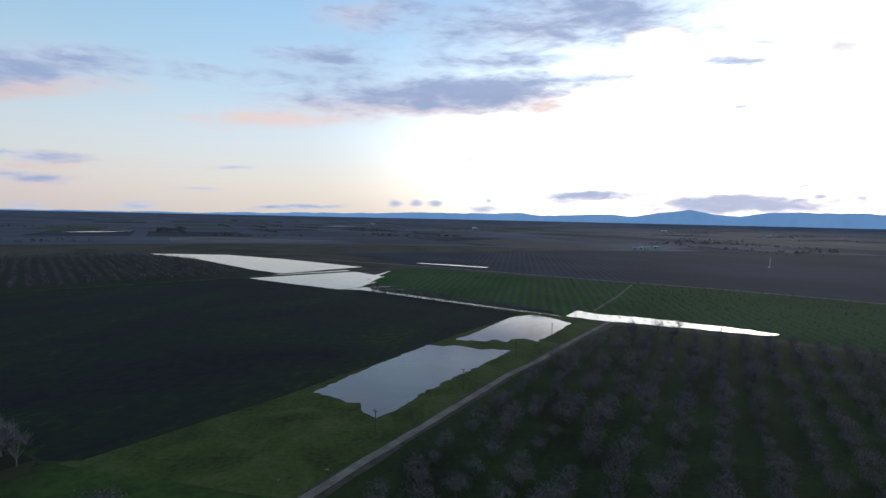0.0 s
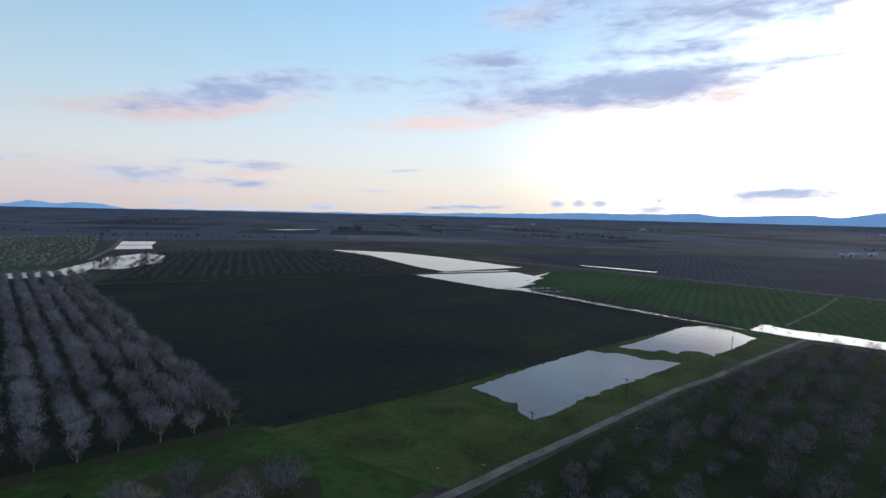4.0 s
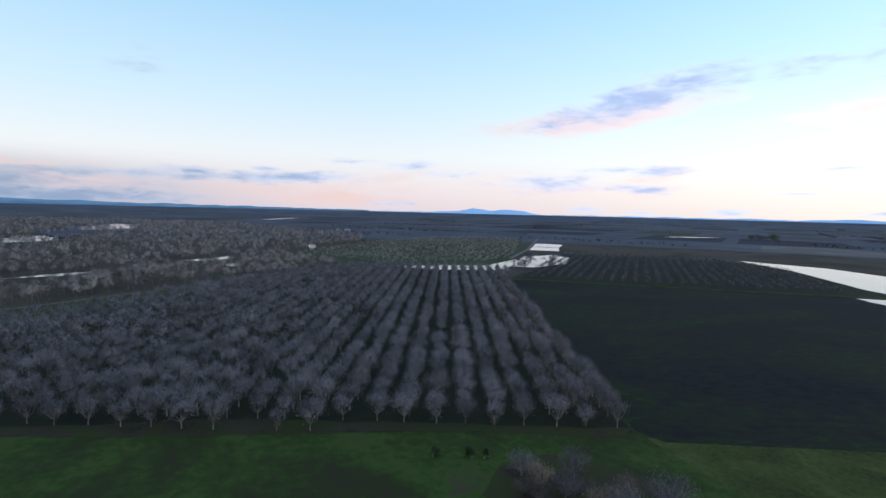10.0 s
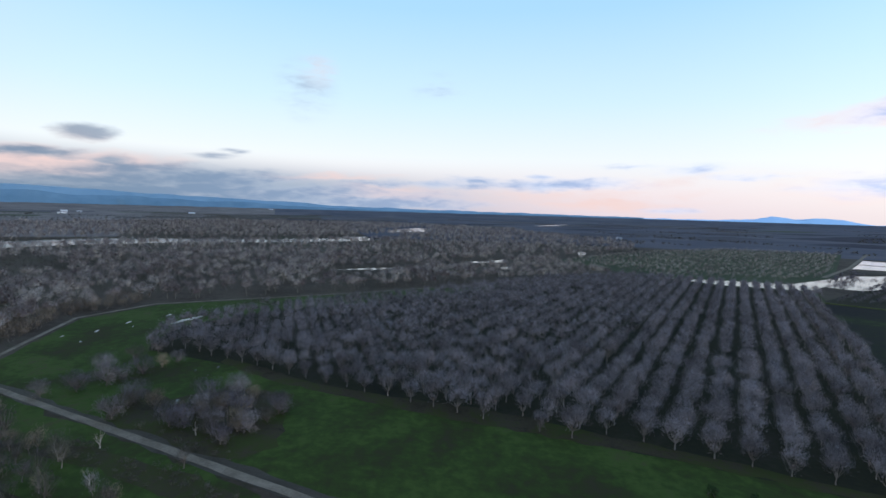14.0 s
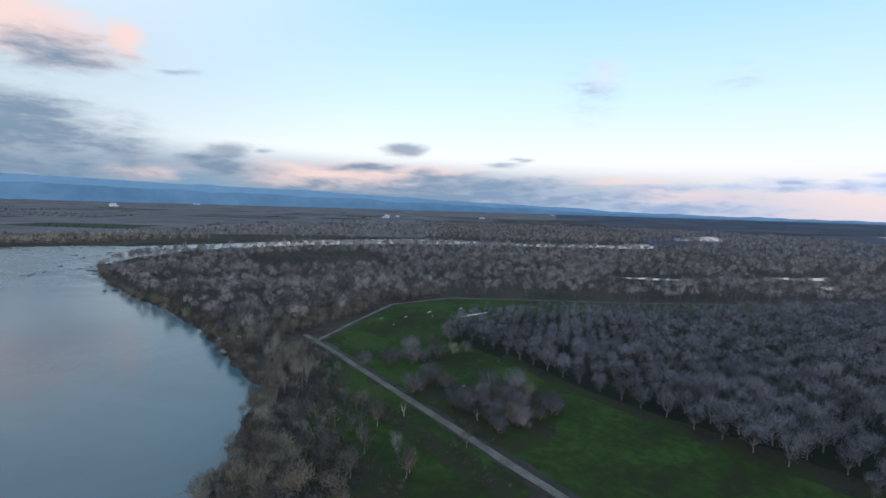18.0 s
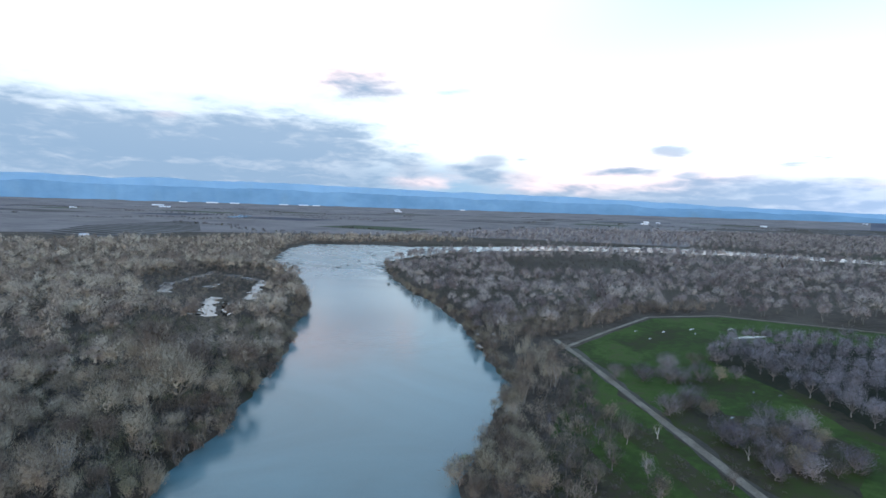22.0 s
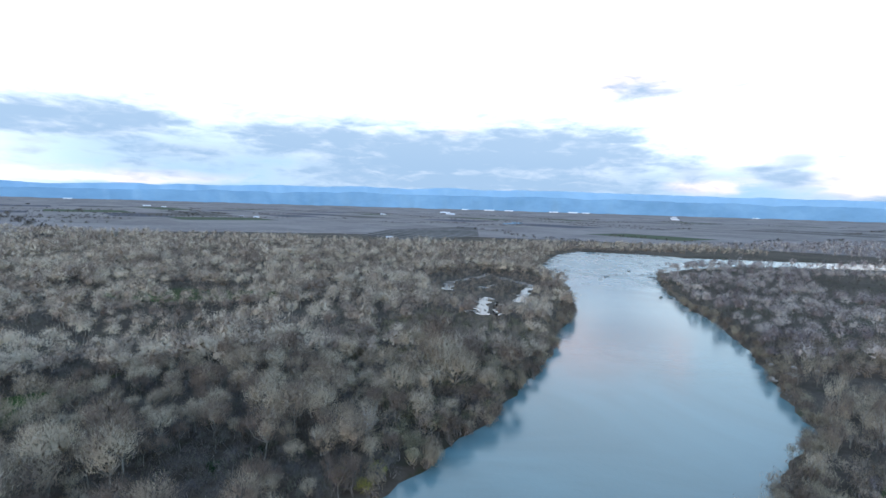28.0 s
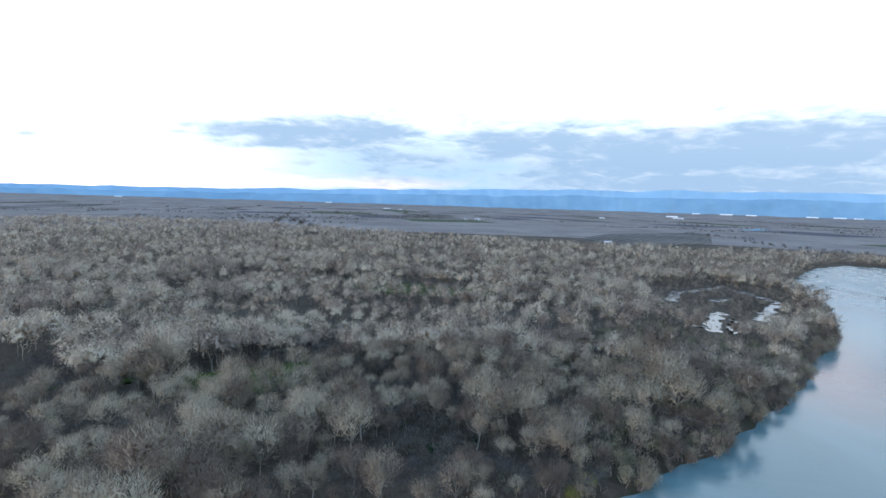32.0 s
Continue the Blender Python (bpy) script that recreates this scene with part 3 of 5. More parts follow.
ROAD = [(92, 289), (88, 283), (77, 266), (55, 232.5), (37.8, 204.5), (24.4, 186), (13, 166.5), (3.7, 151), (-4, 137.5), (-10.3, 127), (-16, 117.8), (-25.2, 101.4),
        (-64, 36), (-102, -24), (-109, -36), (-120, -53.7), (-134.8, -78.8), (-145.2, -96), (-159, -119), (-170, -138), (-176, -149)]
PATH = [(-170, -138), (-206, -146), (-258, -156), (-298, -138), (-326, -82), (-353, -28), (-378, 14), (-410, 85), (-470, 190)]
BED, WATER = -3.2, -1.3


def height(x, y):
    """Height of the ground: flat, with banks down to the river bed."""
    x, y = np.asarray(x, float), np.asarray(y, float)
    d = gap_to(x, y, RIVER) * np.where(inside(x, y, RIVER), -1, 1)
    d = d + 1.4 * np.sin(x * 0.17 + 2.9 * np.sin(y * 0.043)) * np.sin(y * 0.131 + 1.3 * np.sin(x * 0.09)) + 0.7 * np.sin(x * 0.53 + y * 0.37 + 2 * np.sin(x * 0.21))
    return np.clip((d - 3.5) * 0.42, BED, 0.0)


def spaced(stops):
    out = []
    for a, b, s in stops:
        out += list(np.arange(a, b, s))
    return np.array(out + [stops[-1][1]], float)


gx = spaced([(-4950, -2000, 295), (-2000, -1200, 80), (-1200, -480, 12), (-480, 30, 4), (30, 620, 20), (620, 1500, 80), (1500, 4950, 345)])
gy = spaced([(-4950, -1500, 345), (-1500, -720, 65), (-720, -40, 4), (-40, 140, 9), (140, 500, 60), (500, 1500, 100), (1500, 4950, 345)])
X, Y = np.meshgrid(gx, gy)
Z = np.zeros_like(X)
close = (X > -1250) & (X < 660) & (Y > -760) & (Y < 180)
Z[close] = height(X[close], Y[close])
Z += np.where(Z < 0, 0.0, -0.02)
nx, ny = len(gx), len(gy)
I = np.arange(nx * ny).reshape(ny, nx)
quads = np.stack([I[:-1, :-1], I[:-1, 1:], I[1:, 1:], I[1:, :-1]], -1).reshape(-1, 4)
tris = np.concatenate([quads[:, :3], quads[:, [0, 2, 3]]])
ground = new("ground", tri_mesh("ground", np.stack([X, Y, Z], -1).reshape(-1, 3), tris, "ground_mat"))
ground.data.polygons.foreach_set("use_smooth", [True] * len(ground.data.polygons))
tagged(ground, "flat brown and green valley ground with river banks", "ground", "", "structure")
# the water lies level in the bed that the ground leaves for it
sheet("river", [(-1240, -755), (655, -755), (655, 175), (-1240, 175)], WATER, "river_water", "wide calm murky blue-green river reflecting the sky", "river")

# fields round the road
DARK_FIELD = [(-345, 276), (-86, 113), (-78, 114), (-48, 157), (4, 242), (46, 307), (-44, 380), (-168, 448)]
sheet("dark_field", DARK_FIELD, 0.03, "dark_soil", "dark bare ploughed field with thin green growth", "field", 12, 0.8)
sheet("pond_levee", [(-82, 112), (-48, 160), (4, 246), (47, 309), (72, 303), (86, 284), (75, 267), (52, 232), (36, 205), (22, 186), (11, 167), (2, 151), (-12, 127), (-18, 118), (-28, 100)], 0.02, "levee_grass",
      "grassy strip round the ponds beside the road", "grass", 8, 0.8)
ORCHARD = [(-85, 111), (-385, 308), (-470, 205), (-430, 110), (-365, 40), (-322, -14), (-296, -55), (-272, -84), (-240, -104), (-204, -98), (-184, -60)]
sheet("meadow", [(-82, 116), (-30, 102), (-62, 46), (-105, -27), (-166, -134), (-206, -143), (-256, -153), (-296, -135), (-324, -80), (-351, -26), (-376, 16), (-408, 87),
                 (-476, 206), (-385, 312)], 0.01, "meadow", "bright green wet meadow beside the orchard", "meadow", 10, 1.0)
sheet("orchard_ground", ORCHARD, 0.04, "orchard_floor", "dark grassy floor under the walnut orchard", "orchard floor", 9, 1.2)
sheet("green_field", [(-60, 394), (-54, 540), (-26, 571), (65, 522), (161, 475), (241, 434), (316, 374), (640, 120), (330, 130), (194, 228), (155, 258), (75, 297), (40, 315), (-12, 351)],
      0.03, "young_rows", "green field with rows of young trees", "field", 12, 0.8)
sheet("east_orchard_ground", [(-23, 98), (-13, 117), (7, 151), (27, 185), (41, 204), (58, 232), (92, 279), (150, 252), (190, 222), (330, 120), (200, 70), (60, 18)], 0.03, "orchard_grass",
      "dark green floor of the orchard beside the road", "orchard floor", 9, 1.0)
sheet("vine_field", [(-30, 592), (66, 530), (163, 484), (244, 440), (320, 382), (900, -40), (1800, 700), (640, 1060), (250, 960), (-150, 760)], 0.015, "vine_rows",
      "large dull purple-grey vineyard in winter", "field", 20, 1.5)
sheet("far_orchard_ground", [(-343, 280), (-534, 528), (-380, 660), (-290, 622), (-152, 486), (-172, 452)], 0.02, "orchard_floor", "dark floor of the far young orchard", "orchard floor", 15, 1.0)
sheet("pale_orchard_ground", [(-476, 215), (-640, 180), (-790, 345), (-934, 569), (-870, 740), (-492, 412), (-449, 338), (-458, 260)], 0.012, "pasture", "green floor under pale orchard trees", "orchard floor", 15, 1.0)
ribbon("gravel_road", ROAD, 2.4, 0.05, "gravel", "pale straight gravel farm road", "road", 5, 0.35, 0.06)
ribbon("path", PATH, 1.9, 0.05, "gravel", "pale dirt track round the meadow", "track", 6, 0.4, 0.05)
ribbon("dyke_track", [(-345, 278), (-168, 450), (-62, 543)], 4.0, 0.05, "levee_grass", "grassy dyke between field and ponds", "dyke", 8, 0.4, 0.5)
ribbon("field_track", [(-150, 652), (-2, 581), (98, 519), (163, 480), (240, 437), (316, 378), (640, 125)], 5.0, 0.06, "gravel", "pale dirt track between two fields", "track", 8, 0.5, 0.08)
ribbon("canal_track", [(-500, 408), (-620, 540), (-886, 800)], 5.0, 0.07, "gravel", "pale track beside flooded plots", "track", 12, 0.5, 0.08)

# ponds and flood water
POND = "shallow brownish flood pond reflecting the pale sky"
sheet("pond", [(-39, 162), (-34, 174), (-22, 197), (-5, 227), (1, 224), (6, 227), (11, 224), (17, 220), (22, 222), (29, 219), (9, 187), (-5, 164), (-12, 149), (-17, 142), (-21, 146), (-23, 153), (-28, 154), (-32, 158)], 0.10, "pond_water", POND, "pond", 2, 1.3)
sheet("pond", [(6, 237), (15, 250), (31, 281), (40, 296), (52, 304), (60, 298), (69, 281), (53, 253), (43, 237), (38, 243), (33, 241), (29, 235), (24, 239), (20, 235)], 0.10, "pond_water", POND, "pond", 2, 1.2)
sheet("flood_strip", [(71, 301), (82, 322), (88, 314), (96, 309), (112, 305), (138, 288), (158, 275), (170, 264), (164, 260), (150, 265), (130, 274), (101, 286), (89, 290), (77, 298)], 0.10, "pond_water", "strip of bright flood water between field and orchard", "flood water", 2.5, 1.6)
sheet("pond", [(-379, 684), (-279, 690), (-194, 645), (-86, 567), (-148, 488), (-180, 511), (-285, 618)], 0.10, "pond_water", POND, "pond", 8, 1.2)
sheet("pond", [(-166, 449), (-144, 483), (-96, 531), (-55, 482), (-62, 408), (-76, 391), (-128, 423)], 0.10, "pond_water", POND, "pond", 6, 1.5)
PLOT = "flooded farm plot reflecting the white sky"
sheet("flooded_plot", [(-603, 527), (-660, 585), (-628, 612), (-576, 562)], 0.1, "pond_water", PLOT, "flood water", 8, 1.0)
sheet("flooded_plot", [(-668, 592), (-734, 657), (-692, 684), (-636, 620)], 0.1, "pond_water", PLOT, "flood water", 8, 1.0)
sheet("flooded_plot", [(-424, 350), (-515, 441), (-525, 500), (-482, 488), (-428, 428), (-408, 368)], 0.1, "pond_water", PLOT, "flood water", 8, 2.5)
sheet("canal", [(-470, 235), (-452, 300), (-441, 330), (-488, 405), (-457, 392), (-402, 316), (-425, 262)], 0.08, "pond_water", "flooded canal behind the orchard", "canal", 8, 2.0)
sheet("lake", [(-1300, -50), (-1430, -62), (-1690, 20), (-1600, 60), (-1370, 42)], 0.1, "pond_water", "distant lake among bare woods", "lake", 25, 6)
sheet("lake", [(-2350, 545), (-2420, 640), (-2850, 860), (-2800, 780)], 0.1, "pond_water", "distant lake among bare woods", "lake", 25, 6)
sheet("puddle", [(-246, -109), (-259, -107), (-270, -100), (-258, -103)], 0.09, "pond_water", "puddle in the wet meadow", "puddle", 2, 0.8)


def open_pools(p, gap):
    """Spots that leave the marsh pools free, and the low ground before them on the drone's side."""
    u = -p / np.linalg.norm(p, axis=1)[:, None]
    for line in MARSH_LINES:
        for back in (0, 5, 10):
            q = p - u * back
            keep = gap_to(q[:, 0], q[:, 1], line, False) > gap
            p, u = p[keep], u[keep]
    return p


MARSH = "marsh pool winding between bare bushes"
MARSH_LINES = [[(-58, -346), (-62, -362), (-69, -382), (-82, -396), (-100, -416), (-109, -433)], [(-112, -410), (-116, -396), (-121, -382), (-124, -360)], [(-124, -360), (-116, -350), (-104, -322), (-95, -300)],
               [(-80, -318), (-74, -304), (-69, -288), (-65, -264)], [(-84, -356), (-92, -362), (-100, -369)], [(-82, -300), (-76, -282), (-71, -262)], [(-58, -276), (-64, -270)]]
for line, wd in zip(MARSH_LINES, (6, 7, 6, 6, 4, 1.5, 3)):
    ribbon("marsh_pool", line, wd, 0.06, "pond_water", MARSH, "pool", 2.0, 4.2)

# wet furrows between the dark field and the green field
sheet("wet_furrow", [(-74, 392), (-60, 391), (-10, 353), (40, 318), (70, 301), (40, 323), (-8, 361), (-40, 384), (-58, 404)], 0.11, "pond_water", "wet furrow shining along the edge of the green field", "flood water", 3, 0.8)
for a, b, wd in (((-72, 402), (-55, 440), 5), ((-70, 428), (-53, 482), 6), ((-68, 455), (-52, 530), 5), ((-66, 398), (-40, 415), 2.5), ((-58, 392), (-28, 398), 2)):
    d = Vector((b[0] - a[0], b[1] - a[1])).normalized()
    sheet("wet_furrow", [(a[0] - d.y * wd, a[1] + d.x * wd), (a[0] + d.y * wd, a[1] - d.x * wd), (b[0] + d.y * 0.4, b[1] - d.x * 0.4), (b[0] - d.y * 0.4, b[1] + d.x * 0.4)], 0.12, "pond_water",
          "finger of flood water reaching into the green field", "flood water", 4, 1.2)
sheet("wet_vineyard", [(-32, 632), (-24, 622), (48, 588), (52, 594), (20, 612)], 0.11, "pond_water", "flooded corner of the vineyard", "flood water", 5, 1.0)
ribbon("field_path", [(93, 323), (130, 390), (167, 466)], 1.6, 0.05, "gravel", "faint trodden path across the green field", "path", 6, 0.5, 0.03)
sheet("pond", [(-562, 2450), (-470, 2560), (-420, 2640), (-520, 2600)], 0.1, "pond_water", "distant bright pond", "pond", 20, 4)
sheet("pond", [(-905, 1262), (-895, 1330), (-830, 1420), (-850, 1310)], 0.1, "pond_water", "distant bright pond", "pond", 15, 3)
sheet("pond", [(-500, -1800), (-560, -1840), (-640, -2000), (-640, -2180), (-590, -2000), (-520, -1900)], 0.1, "pond_water", "distant star-shaped pond", "pond", 15, 6)
sheet("pale_field", [(-1458, -1467), (-1483, -1320), (-1250, -1112), (-1244, -1226)], 0.05, "fallow", "distant pale stubble field", "field")
sheet("striped_field", [(-2, -972), (-72, -1212), (-300, -1480), (-317, -1400), (-230, -1000), (-60, -850)], 0.05, "vineyard_tan", "distant field with pale stripes", "field")
sheet("pale_field", [(1249, -921), (1607, -1358), (1950, -1969), (1343, -1334)], 0.05, "fallow", "distant pale stubble field", "field")
sheet("pale_field", [(-581, 1130), (-484, 1187), (-219, 1119), (-300, 1010), (-485, 945)], 0.05, "fallow", "distant pale stubble field", "field")
sheet("pale_field", [(7, 1201), (178, 1449), (359, 1071), (222, 967)], 0.05, "scrub", "distant dull brown field", "field")
# grass between the road and the river
sheet("bank_grass", [(-100, -26), (-118, -54), (-133, -80), (-156, -118), (-146, -120), (-128, -100), (-108, -90), (-92, -78), (-78, -62), (-70, -40)], 0.015, "meadow", "rough green grass between road and river", "grass", 6, 2.5)
sheet("road_verge", [(-100, -24), (-119, -56), (-144, -97), (-168, -137), (-172, -134), (-141, -84), (-124, -54), (-108, -27), (-66, 42), (-58, 40)], 0.02, "mud", "bare brown verge along the road", "verge", 5, 1.2)
for k, (x, y, lx, ly) in enumerate([(-250, -128, 7, 1.0), (-232, -132, 5, 0.8), (-222, -140, 4, 0.7), (-268, -118, 9, 1.0), (-182, -64, 4, 0.6), (-178, -70, 3, 0.5), (-150, -64, 3, 0.5), (-242, -122, 3, 0.6), (-214, -128, 3, 0.6)]):
    lx, ly = lx * 0.6, ly * 0.7
    sheet("puddle", [(x - lx / 2, y - ly), (x + lx / 2, y - ly * 0.4), (x + lx / 2, y + ly * 0.6), (x - lx / 2, y + ly)], 0.07, "pond_water", "small puddle shining in the meadow", "puddle", 0.8, 0.35, "meadow puddles")
# worn ground in the meadow and by the road
LITTER = "dark bare soil and leaf litter under the trees"
sheet("leaf_litter", [(-148, -84), (-160, -80), (-152, -66), (-163, -54), (-156, -34), (-138, -31), (-122, -30), (-115, -36), (-116, -42), (-119, -49), (-128, -60), (-134, -73)], 0.05, "leaf_litter", LITTER, "soil", 4, 2.2)
sheet("leaf_litter", [(-126, -80), (-113, -55), (-105, -38), (-97, -27), (-94, -32), (-100, -46), (-108, -60), (-117, -79), (-121, -90)], 0.05, "leaf_litter", LITTER, "soil", 4, 1.8)
sheet("leaf_litter", [(-104, -82), (-96, -65), (-93, -53), (-86, -46), (-76, -54), (-80, -70), (-92, -84)], 0.055, "leaf_litter", LITTER, "soil", 4, 2.2)
sheet("leaf_litter", [(-188, -66), (-164, -37), (-153, -15), (-143, 1), (-135, 17), (-130, 28), (-112, 66), (-85, 108), (-88, 114), (-118, 66), (-146, 20), (-156, -8), (-168, -32), (-194, -64)], 0.06, "leaf_litter", LITTER, "soil", 4, 1.6)
sheet("leaf_litter", [(-80, 60), (-88, 70), (-88, 84), (-72, 95), (-54, 94), (-50, 86), (-62, 73)], 0.05, "leaf_litter", LITTER, "soil", 4, 2.0)
for pool in ([(-580, 52), (-597, 85), (-622, 112), (-588, 103), (-571, 78)], [(-531, 92), (-538, 104), (-516, 100), (-513, 91)], [(-764, 244), (-803, 266), (-735, 248), (-710, 230)],
             [(-479, -68), (-500, -40), (-512, 8), (-500, 6), (-485, -35)], [(-478, -28), (-484, -14), (-472, 0), (-466, -10)]):
    sheet("woodland_pool", pool, 0.1, "pond_water", "pool among bare trees", "pool", 5, 2.4)

# ---------------- trees ----------------
def tube(V, Fc, p0, p1, r0, r1, n=5):
    """Adds a tapered piece of branch."""
    d = (p1 - p0).normalized()
    a = d.orthogonal().normalized()
    b = d.cross(a)
    k = len(V)
    for p, r in ((p0, r0), (p1, r1)):
        for i in range(n):
            c = 2 * math.pi * i / n
            V.append(p + (a * math.cos(c) + b * math.sin(c)) * r)
    for i in range(n):
        j = (i + 1) % n
        Fc.append((k + i, k + j, k + n + j))
        Fc.append((k + i, k + n + j, k + n + i))


def needles(gen, centres, reach, count, length, width, mid, up=0.5, spray=0.0):
    """Twigs: slim pointed slivers round the clump centres that point out from mid and up."""
    c = centres[gen.integers(0, len(centres), count)]
    p = c + gen.normal(0, 1, (count, 3)) * reach
    out = p - mid
    out /= np.linalg.norm(out, axis=1)[:, None] + 1e-6
    side = np.cross(out, gen.normal(0, 1, (count, 3)))
    side /= np.linalg.norm(side, axis=1)[:, None] + 1e-6
    d = side * (0.85 - 0.45 * spray) + out * (0.35 + 0.4 * spray) + np.array([0, 0, up * 0.45]) + gen.normal(0, 0.15, (count, 3))
    d /= np.linalg.norm(d, axis=1)[:, None]
    a = np.cross(d, out + np.array([0, 0, 0.3]) + gen.normal(0, 0.18, (count, 3)))
    a /= np.linalg.norm(a, axis=1)[:, None] + 1e-6
    ln = (length * gen.uniform(0.6, 1.3, count))[:, None]
    base = p - d * ln * 0.45
    V = np.stack([base + a * width * 0.5, base - a * width * 0.5, p + d * ln * 0.55], 1)
    # twigs share the rounded face of their crown, so that it takes the light as a soft dome
    dome = out + np.array([0, 0, 0.25]) + gen.normal(0, 0.1, (count, 3))
    dome /= np.linalg.norm(dome, axis=1)[:, None] + 1e-6
    face = np.cross(V[:, 1] - V[:, 0], V[:, 2] - V[:, 0])
    back = (face * dome).sum(1) < 0
    V[back] = V[back][:, [1, 0, 2]]
    V = V.reshape(-1, 3)
    V[:, 2] = np.maximum(V[:, 2], 0.05)
    return V, np.arange(count * 3).reshape(-1, 3), np.repeat(dome, 3, axis=0)


def grow(seed, tall, wide, bole, clumps, twigs, length, width, up=0.5, thick=0.2, sides=5, stems=1, lean=0.0, splay=0.5, fuzz=0.17, limbs=99, lift=0.8, spray=0.0, core=0, bulk=0.5):
    """Corners and triangles of a bare tree's wood and of its twigs. Limbs run from the bole to the clumps of twigs."""
    gen = np.random.default_rng(seed)
    mid = np.array([0, 0, bole + (tall - bole) * 0.42])
    half = np.array([wide / 2, wide / 2, (tall - bole) * 0.56])
    u = gen.normal(0, 1, (clumps, 3))
    u /= np.linalg.norm(u, axis=1)[:, None]
    drop = (u[:, 2] < 0) & (gen.uniform(0, 1, clumps) < lift)
    u[drop, 2] *= -1
    u *= gen.uniform(0.4, 1.0, (clumps, 1)) ** 0.4
    cen = mid + u * half * 0.82
    cen[:, 2] = np.maximum(cen[:, 2], bole * 0.9)
    cen[:, :2] *= (0.95 - splay * 0.5 + splay * (cen[:, 2:] - bole) / (tall - bole))
    V, Fc = [], []
    foot = [Vector((gen.normal(0, 0.4) * (stems > 1), gen.normal(0, 0.4) * (stems > 1), -0.3)) for _ in range(stems)]
    fork = [Vector((f.x * 2 + gen.normal(0, lean), f.y * 2 + gen.normal(0, lean), bole * gen.uniform(0.85, 1.15))) for f in foot]
    for f, k in zip(foot, fork):
        if not limbs:
            tube(V, Fc, f, k, thick * 1.1, thick * 0.8, 3)
            continue
        knee = f.lerp(k, 0.5) + Vector((gen.normal(0, 0.12), gen.normal(0, 0.12), 0))
        tube(V, Fc, f, knee, thick * 1.25, thick * 0.95, sides)
        tube(V, Fc, knee, k, thick * 0.95, thick * 0.8, sides)
    for i, c in enumerate(cen[:limbs]):
        k = fork[i % stems]
        e = Vector(c)
        bend = k.lerp(e, 0.45) + Vector((gen.normal(0, 0.25), gen.normal(0, 0.25), -0.12 * (e - k).length * (e.z > k.z) + 0.2))
        tube(V, Fc, k, bend, thick * 0.5, thick * 0.3, max(3, sides - 2))
        tube(V, Fc, bend, e, thick * 0.3, thick * 0.1, 3)
    tv, tt, tn = needles(gen, cen, half * fuzz + 0.1, twigs, length, width, mid - np.array([0, 0, half[2] * 0.5]), up, spray)
    if core:
        # the dense inner twigs, as broader slivers
        cv, ct, cn = needles(gen, mid + (cen - mid) * 0.7, half * fuzz * 0.6, core, bulk * 2.4, bulk, mid - np.array([0, 0, half[2] * 0.5]), up)
        tv, tt, tn = np.concatenate([tv, cv]), np.concatenate([tt, ct + len(tv)]), np.concatenate([tn, cn])
    return np.array([v[:] for v in V]), np.array(Fc), tv, tt, tn


def tree(name, seed, wood, twig, label, category, group, crown="crown", **shape):
    """A bare tree as a thing of its own, with its trunk and its crown of twigs."""
    wv, wf, tv, tt, tn = grow(seed, **shape)
    top = tagged(new(name), label, category, group)
    part("trunk", tri_mesh("trunk", wv, wf, wood), top)
    part(crown, tri_mesh(crown, tv, tt, twig, tn), top)
    return top


def place(x, y, turn, size, flat=1.0):
    z = float(height(x, y))
    return Matrix.Translation((x, y, z)) @ Matrix.Rotation(turn, 4, "Z") @ Matrix.Diagonal((size * flat, size * flat, size, 1))


def plant(models, spots, gen, lo=0.8, hi=1.2, size_at=None):
    """Sets the model trees out over the spots, the first models at the first spots."""
    spare = list(models)
    for x, y in spots:
        k = size_at(x, y) if size_at else 1.0
        m = place(x, y, gen.uniform(0, 6.28), gen.uniform(lo, hi) * k, gen.uniform(0.9, 1.1))
        if spare:
            spare.pop(0).matrix_basis = m
        else:
            copy_thing(models[gen.integers(len(models))], m)


def thicket(name, shapes, spots, gen, wood, twig, label, category, lo=0.75, hi=1.25, size_at=None):
    """Many far trees joined into one object of stuff, with a child for their twigs."""
    spots = np.asarray(spots)
    if not len(spots):
        return
    z = height(spots[:, 0], spots[:, 1])
    which = gen.integers(0, len(shapes), len(spots))
    turn = gen.uniform(0, 6.28, len(spots))
    size = gen.uniform(lo, hi, len(spots))
    if size_at:
        size = size * np.array([size_at(x, y) for x, y in spots])
    WV, WT, CV, CT, CN = [], [], [], [], []
    nw = nc = 0
    for i, (wv, wf, tv, tt, tn) in enumerate(shapes):
        for k in np.nonzero(which == i)[0]:
            c, s = math.cos(turn[k]) * size[k], math.sin(turn[k]) * size[k]
            R = np.array([[c, -s, 0], [s, c, 0], [0, 0, size[k]]]).T
            o = np.array([spots[k, 0], spots[k, 1], z[k]])
            WV.append(wv @ R + o), WT.append(wf + nw)
            CV.append(tv @ R + o), CT.append(tt + nc), CN.append(tn @ R / size[k])
            nw += len(wv)
            nc += len(tv)
    ob = new(name, tri_mesh(name, np.concatenate(CV), np.concatenate(CT), twig, np.concatenate(CN)))
    tagged(ob, label, category, "", "stuff")
    tagged(part("trunks", tri_mesh("trunks", np.concatenate(WV), np.concatenate(WT), wood), ob), "", "", "", "stuff")
    return ob


